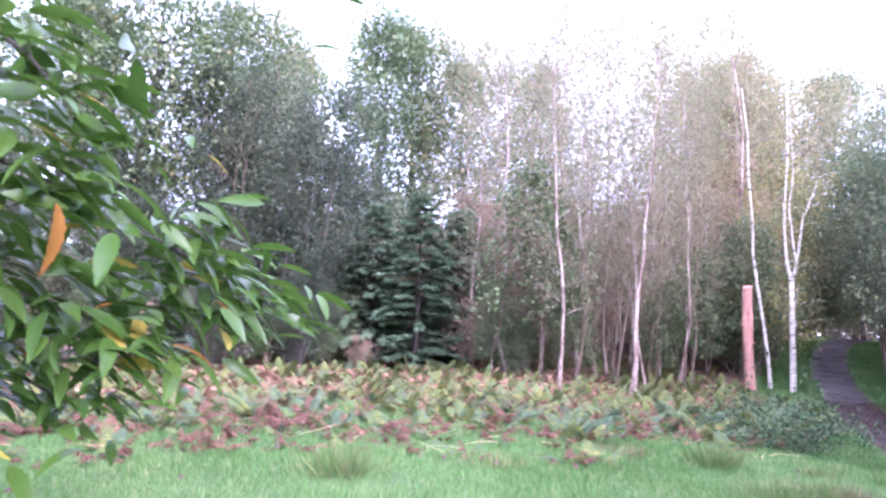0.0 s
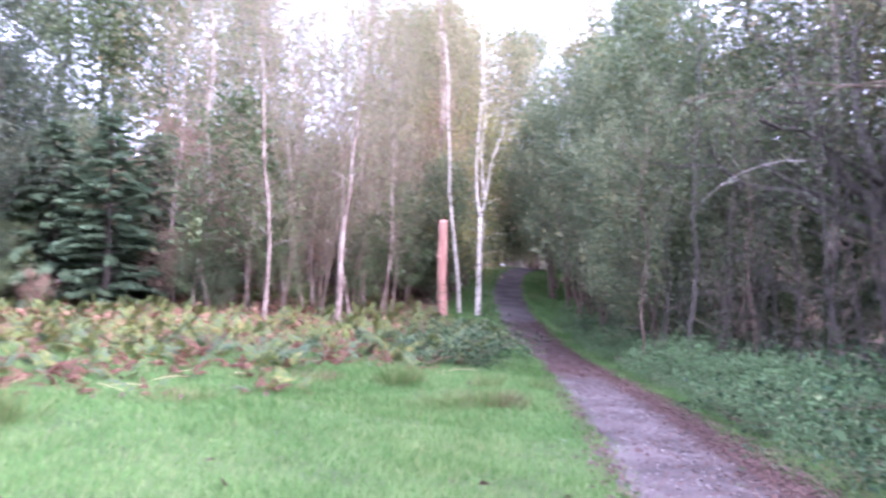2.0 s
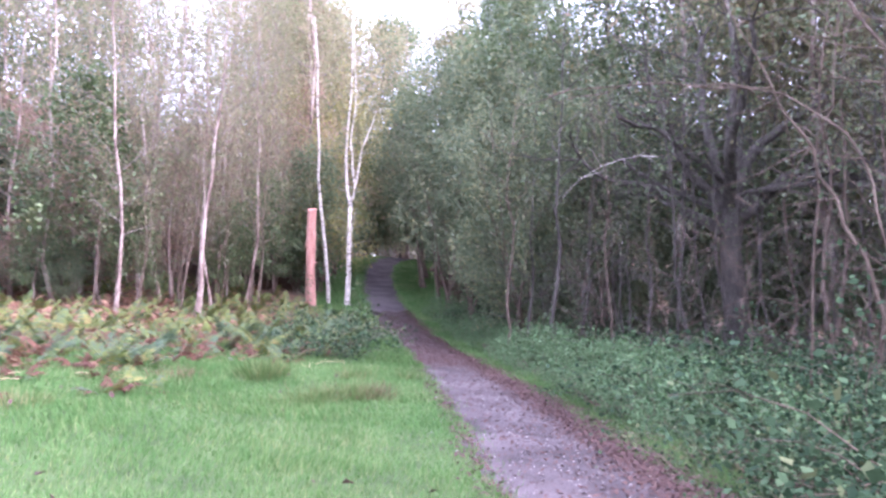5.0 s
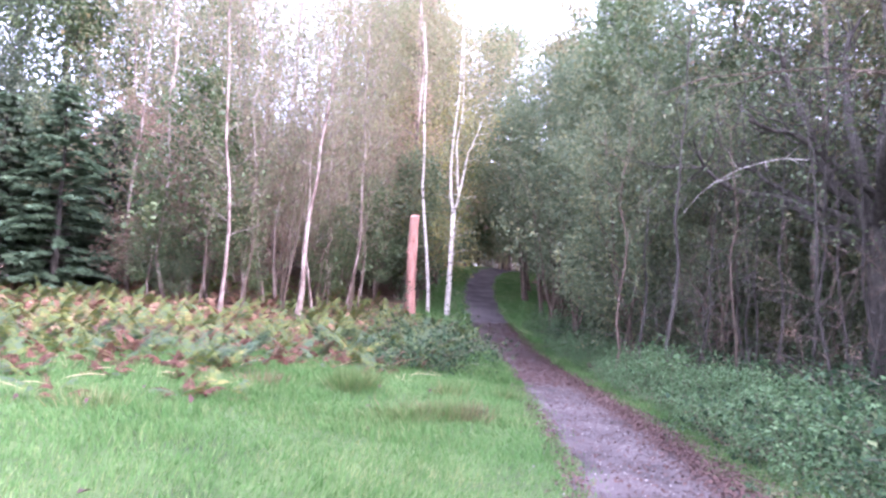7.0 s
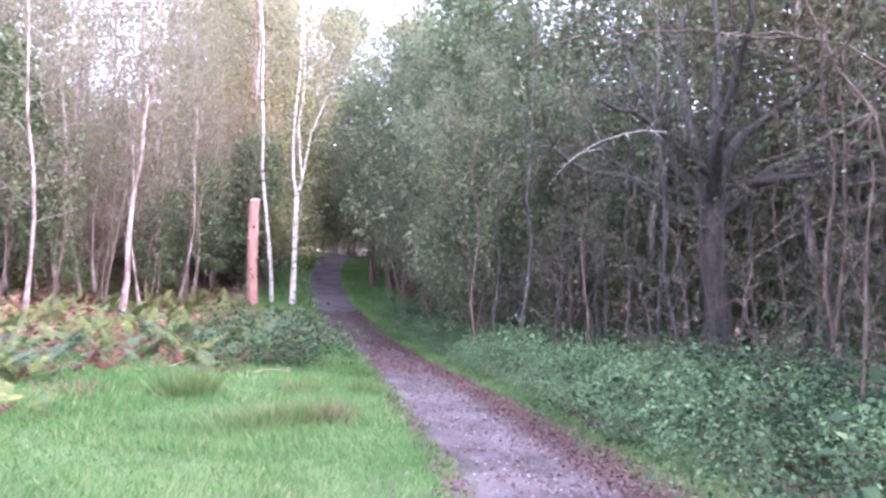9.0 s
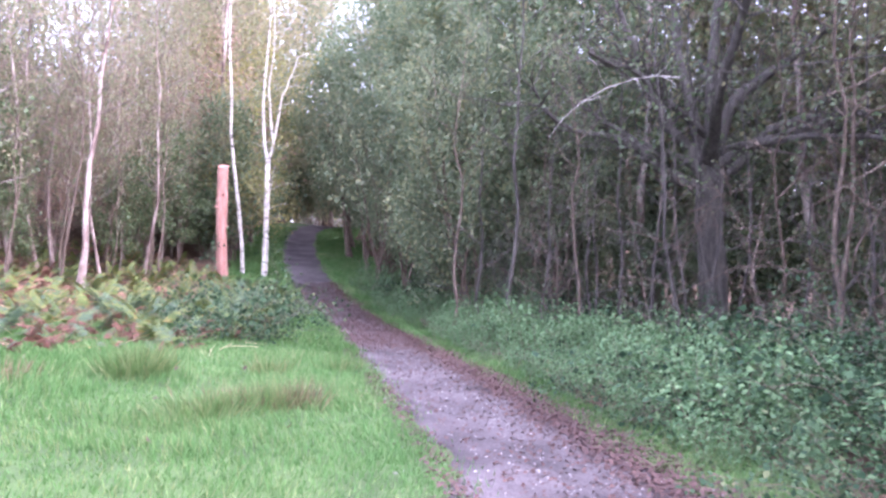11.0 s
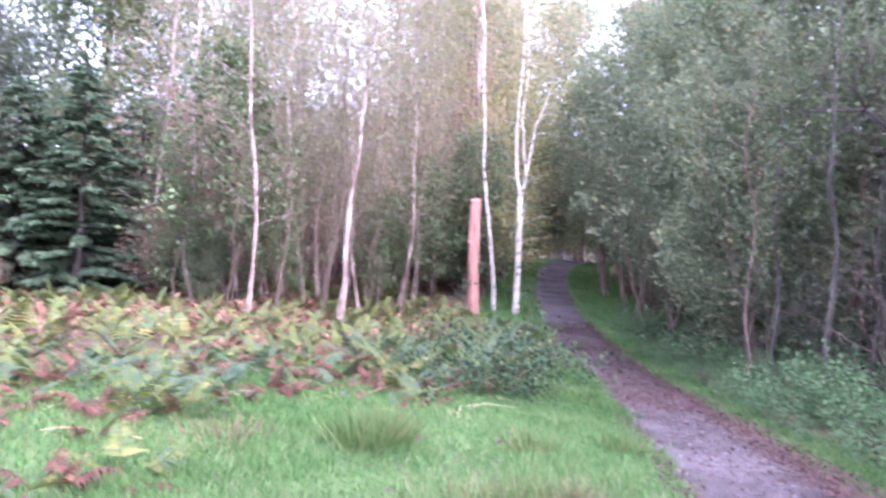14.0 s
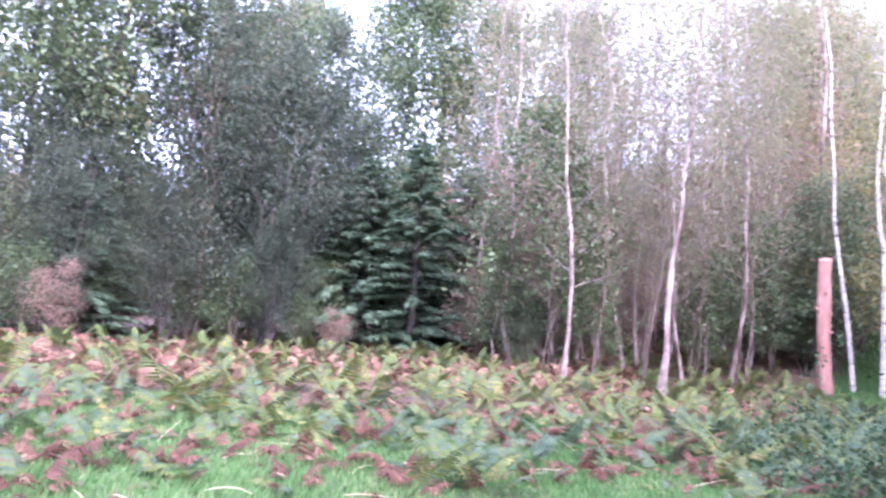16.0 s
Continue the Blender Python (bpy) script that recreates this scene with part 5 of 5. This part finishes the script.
def lawn():
    """Blades over the turf, thickest where one stands nearest."""
    r = np.random.default_rng(14)
    b = Build()
    n = 620000
    x = r.uniform(-6, 14, n)
    y = 2.2 + 20 * r.uniform(0, 1, n) ** 1.5
    far = r.uniform(0, 1, n) < 0.2
    y = np.where(far, r.uniform(16, 42, n), y)
    x = np.where(far, way_x(y) + r.uniform(-3.6, 3.8, n), x)
    behind = r.uniform(0, 1, n) < 0.1
    y = np.where(behind, r.uniform(-9, 2.4, n), y)
    d = beside(x, y)
    keep = is_turf(x, y) & (np.abs(d) > np.where(d > 0, 1.02, 0.8) + 0.12 * r.normal(size=n))
    x, y = x[keep], y[keep]
    n = len(x)
    L = r.uniform(0.04, 0.105, n) * (1 + 0.35 * np.sin(2.1 * x) * np.sin(1.7 * y + 1)) * (1 + 0.02 * np.clip(y - 5, 0, 20)) * (0.75 + 0.5 * (np.sin(3.1 * x + 1.7 * np.sin(2.3 * y)) * np.sin(2.7 * y + 1.3 * np.sin(1.9 * x)) > 0.35))
    T = unit(np.stack((r.normal(size=n) * 0.35 + 0.25 * np.sin(1.3 * y), r.normal(size=n) * 0.35 + 0.25 * np.sin(1.1 * x + 2), np.ones(n)), -1))
    S = unit(np.cross(T, r.normal(size=(n, 3))))
    W = (0.0028 + 0.0007 * np.clip(y - 3, 0, 24))[:, None]
    root = np.stack((x, y, ground_z(x, y)), -1)
    V = np.stack((root - S * W, root + S * W, root + T * L[:, None]), 1).reshape(-1, 3)
    b.v, b.f, b.n = [V], [np.arange(3 * n).reshape(-1, 3)], 3 * n
    tagged(new("lawn_grass", b.mesh("lawn_grass", GRASS)), "short bright green mown grass", "grass", kind="stuff")


def fallen_leaves():
    r = np.random.default_rng(15)
    b = Build()
    n = 70000
    y = -1 + 28 * r.uniform(0, 1, n) ** 1.2
    pick = r.uniform(0, 1, n)
    d = np.where(pick < 0.55, 0.8 + 0.2 * r.normal(size=n), np.where(pick < 0.72, 0.75 - 1.3 * r.uniform(0, 1, n) ** 1.8, np.where(pick < 0.8, -0.85 + 0.1 * r.normal(size=n), r.uniform(1.8, 9, n))))
    far = (y > 13.5) & (y < 27)
    d = np.where(far & (pick > 0.3) & (pick < 0.8), r.uniform(-0.8, 0.9, n), d)
    carpet = pick > 0.9
    y = np.where(carpet, r.uniform(14, 26, n), y)
    d = np.where(carpet, 0.05 + 0.45 * r.normal(size=n), d)
    x = way_x(y) + d / 0.885
    on = np.abs(d) < 0.95
    z = ground_z(x, y) + np.where(on, 0.026, np.where(np.abs(d) < 1.5, 0.035, 0.012))
    N = unit(r.normal(size=(n, 3)) * 0.3 + UP)
    L = r.uniform(0.018, 0.056, n)
    b.leaves(np.stack((x, y, z), -1), unit(np.cross(N, r.normal(size=(n, 3)))), N, L, L * 0.6, 0.2)
    tagged(new("leaf_litter", b.mesh("leaf_litter", DRY_LEAF)), "fallen brown leaves strewn along the path", "leaf litter", kind="stuff")
    b = Build()
    n = 60
    x, y = r.uniform(-4, 6, n), r.uniform(3, 12, n)
    keep = (beside(x, y) < -1) & is_turf(x, y)
    x, y = x[keep], y[keep]
    N = unit(r.normal(size=(len(x), 3)) * 0.5 + UP)
    L = r.uniform(0.06, 0.13, len(x))
    b.leaves(np.stack((x, y, ground_z(x, y) + 0.06), -1), unit(np.cross(N, r.normal(size=(len(x), 3)))), N, L, L * 0.55, 0.3)
    tagged(new("lawn_leaves", b.mesh("lawn_leaves", DRY_LEAF)), "scattered dry leaves lying on the lawn", "leaf litter", kind="stuff")
    b = Build()
    n = 1800
    y = 1 + 20 * r.uniform(0, 1, n) ** 1.4
    d = r.normal(size=n) * 0.42
    x = way_x(y) + d / 0.885
    z = ground_z(x, y) + 0.02
    s = r.uniform(0.006, 0.017, n)
    base = np.array(((1, 0, 0), (-0.5, 0.87, 0), (-0.5, -0.87, 0), (0, 0, 0.8)))
    V = (np.stack((x, y, z), -1)[:, None, :] + base[None] * s[:, None, None] * r.uniform(0.6, 1.4, (n, 4, 1))).reshape(-1, 3)
    f = np.array(((0, 1, 3), (1, 2, 3), (2, 0, 3)))
    b.v, b.f, b.n = [V], [(f[None] + 4 * np.arange(n)[:, None, None]).reshape(-1, 3)], len(V)
    tagged(new("pebbles", b.mesh("pebbles", PEBBLE)), "small pale pebbles on the gravel path", "pebbles", kind="stuff")


lawn()
fallen_leaves()

# ---- the sweet chestnut that hangs into the start of the walk ----


def make_chestnut_leaf(seed, mat):
    """A long toothed leaf along +x, folded at the midrib and arching down."""
    r = np.random.default_rng(seed)
    n = 15
    u = np.linspace(0, 1, n)
    w = 0.135 * np.sin(math.pi * u ** 0.85) ** 0.8 * (1 + np.where(np.arange(n) % 2, 0.1, -0.06))
    z = 0.02 - 0.3 * u ** 2 * r.uniform(0.4, 1.3)
    side = 0.03 * r.normal()
    mid = np.stack((u, side * u * u, z), -1)
    V = np.concatenate((mid, mid + np.stack((0.04 * np.ones(n), w, 0.3 * w), -1), mid + np.stack((0.04 * np.ones(n), -w, 0.3 * w), -1)))
    F = [(j, j + 1, n + j + 1, n + j) for j in range(n - 1)] + [(j, 2 * n + j, 2 * n + j + 1, j + 1) for j in range(n - 1)]
    return mesh_of("leaf", V, np.array(F), mat)


def chestnut():
    r = np.random.default_rng(16)
    x, y = -3.1, 1.7
    z = float(ground_z(x, y))
    root = thing("chestnut_tree", "sweet chestnut with long glossy toothed leaves, some yellow", "tree", "", (x, y, z))
    o = np.array((x, y, z))
    b = Build()
    b.tube(np.array(((0, 0, -0.3), (0, 0, 1.0), (0.05, 0.02, 2.2), (0, 0.1, 3.6), (-0.1, 0.1, 5.5))), (0.15, 0.12, 0.1, 0.08, 0.03), 9, 0.05, r)
    part("trunk", b.mesh("trunk", BARK_BROWN), root)
    kinds = [make_chestnut_leaf(500 + k, m) for k, m in enumerate((CHESTNUT_GREEN, CHESTNUT_GREEN, CHESTNUT_GREEN, CHESTNUT_GREEN, CHESTNUT_YELLOW, CHESTNUT_BROWN))]
    boughs = (((-3.05, 1.7, 1.9), (-1.7, 1.75, 2.0), (-1.15, 1.8, 1.93), (-0.85, 1.9, 1.84), (-0.74, 2.0, 1.77), (-0.62, 2.15, 1.72)),
              ((-3.05, 1.7, 2.4), (-1.9, 1.6, 2.45), (-1.4, 1.6, 2.4), (-1.12, 1.62, 2.26), (-0.98, 1.68, 2.1)),
              ((-3.05, 1.7, 1.6), (-1.8, 1.75, 1.82), (-1.3, 1.75, 1.74), (-0.98, 1.8, 1.64), (-0.8, 1.85, 1.54)),
              ((-3.05, 1.7, 2.0), (-1.9, 1.5, 2.12), (-1.4, 1.5, 2.06), (-1.1, 1.55, 1.97), (-0.92, 1.65, 1.9)),
              ((-3.05, 1.7, 1.5), (-1.9, 1.75, 1.7), (-1.4, 1.75, 1.6), (-1.18, 1.78, 1.52), (-1.02, 1.8, 1.43)),
              ((-3.05, 1.7, 2.8), (-1.8, 2.0, 3.05), (-1.0, 2.15, 2.98), (-0.64, 2.2, 2.86), (-0.56, 2.2, 2.8)))
    for q, line in enumerate(boughs):
        line = np.array(line) - o
        fine = np.array([[np.interp(u, np.linspace(0, 1, len(line)), line[:, c]) for c in range(3)] for u in np.linspace(0, 1, 18)])
        b = Build()
        b.tube(fine, np.linspace(0.014, 0.003, 18), 5)
        part("branch", b.mesh("branch", BARK_DARK), root)
        for k in range(185 if q < 5 else 8):
            u = r.uniform(0.34, 1.0) if q < 5 else r.uniform(0.93, 1.0)
            p = np.array([np.interp(u, np.linspace(0, 1, 18), fine[:, c]) for c in range(3)])
            p = p + r.normal(size=3) * np.array((0.08, 0.09, 0.08))
            az = r.normal() * 0.95 - 0.2
            me = kinds[int(r.choice(6, p=(0.24, 0.24, 0.23, 0.23, 0.04, 0.02)))]
            s = r.uniform(0.1, 0.165) * (1.0 if u < 0.9 else 0.85)
            part("leaf", me, root, m=Matrix.LocRotScale(p, Euler((r.normal() * 0.45, r.uniform(-0.15, 0.6), az)), (s, s, s)))
    # the crown overhead, out of view, added to shade the lawn on the left
    top, tips = Build(), []
    for k in range(16):
        az = k * 2.4
        pts = bough(r, (0, 0.1, 3.4 + 0.13 * k), (math.cos(az), math.sin(az), 0.45), r.uniform(1.8, 3.0), 6, 0.2, 0.2)
        top.tube(pts, np.linspace(0.03, 0.006, len(pts)), 4)
        tips.append(pts[2:])
    part("branchwork", top.mesh("branchwork", BARK_DARK), root, kind="stuff")
    b = Build()
    leaf_cloud(b, r, np.concatenate(tips), 3600, (0.32, 0.32, 0.22), 0.17, 0.8, 0.32, 0.4)
    part("crown", b.mesh("crown", CHESTNUT_GREEN), root, kind="stuff")
    big = Matrix.LocRotScale(np.array((-0.93, 1.5, 1.87)) - o, Euler((0.2, 1.35, 0.2)), (0.15, 0.2, 0.15))
    part("leaf", kinds[5], root, "withered brown and yellow leaf", big)


chestnut()
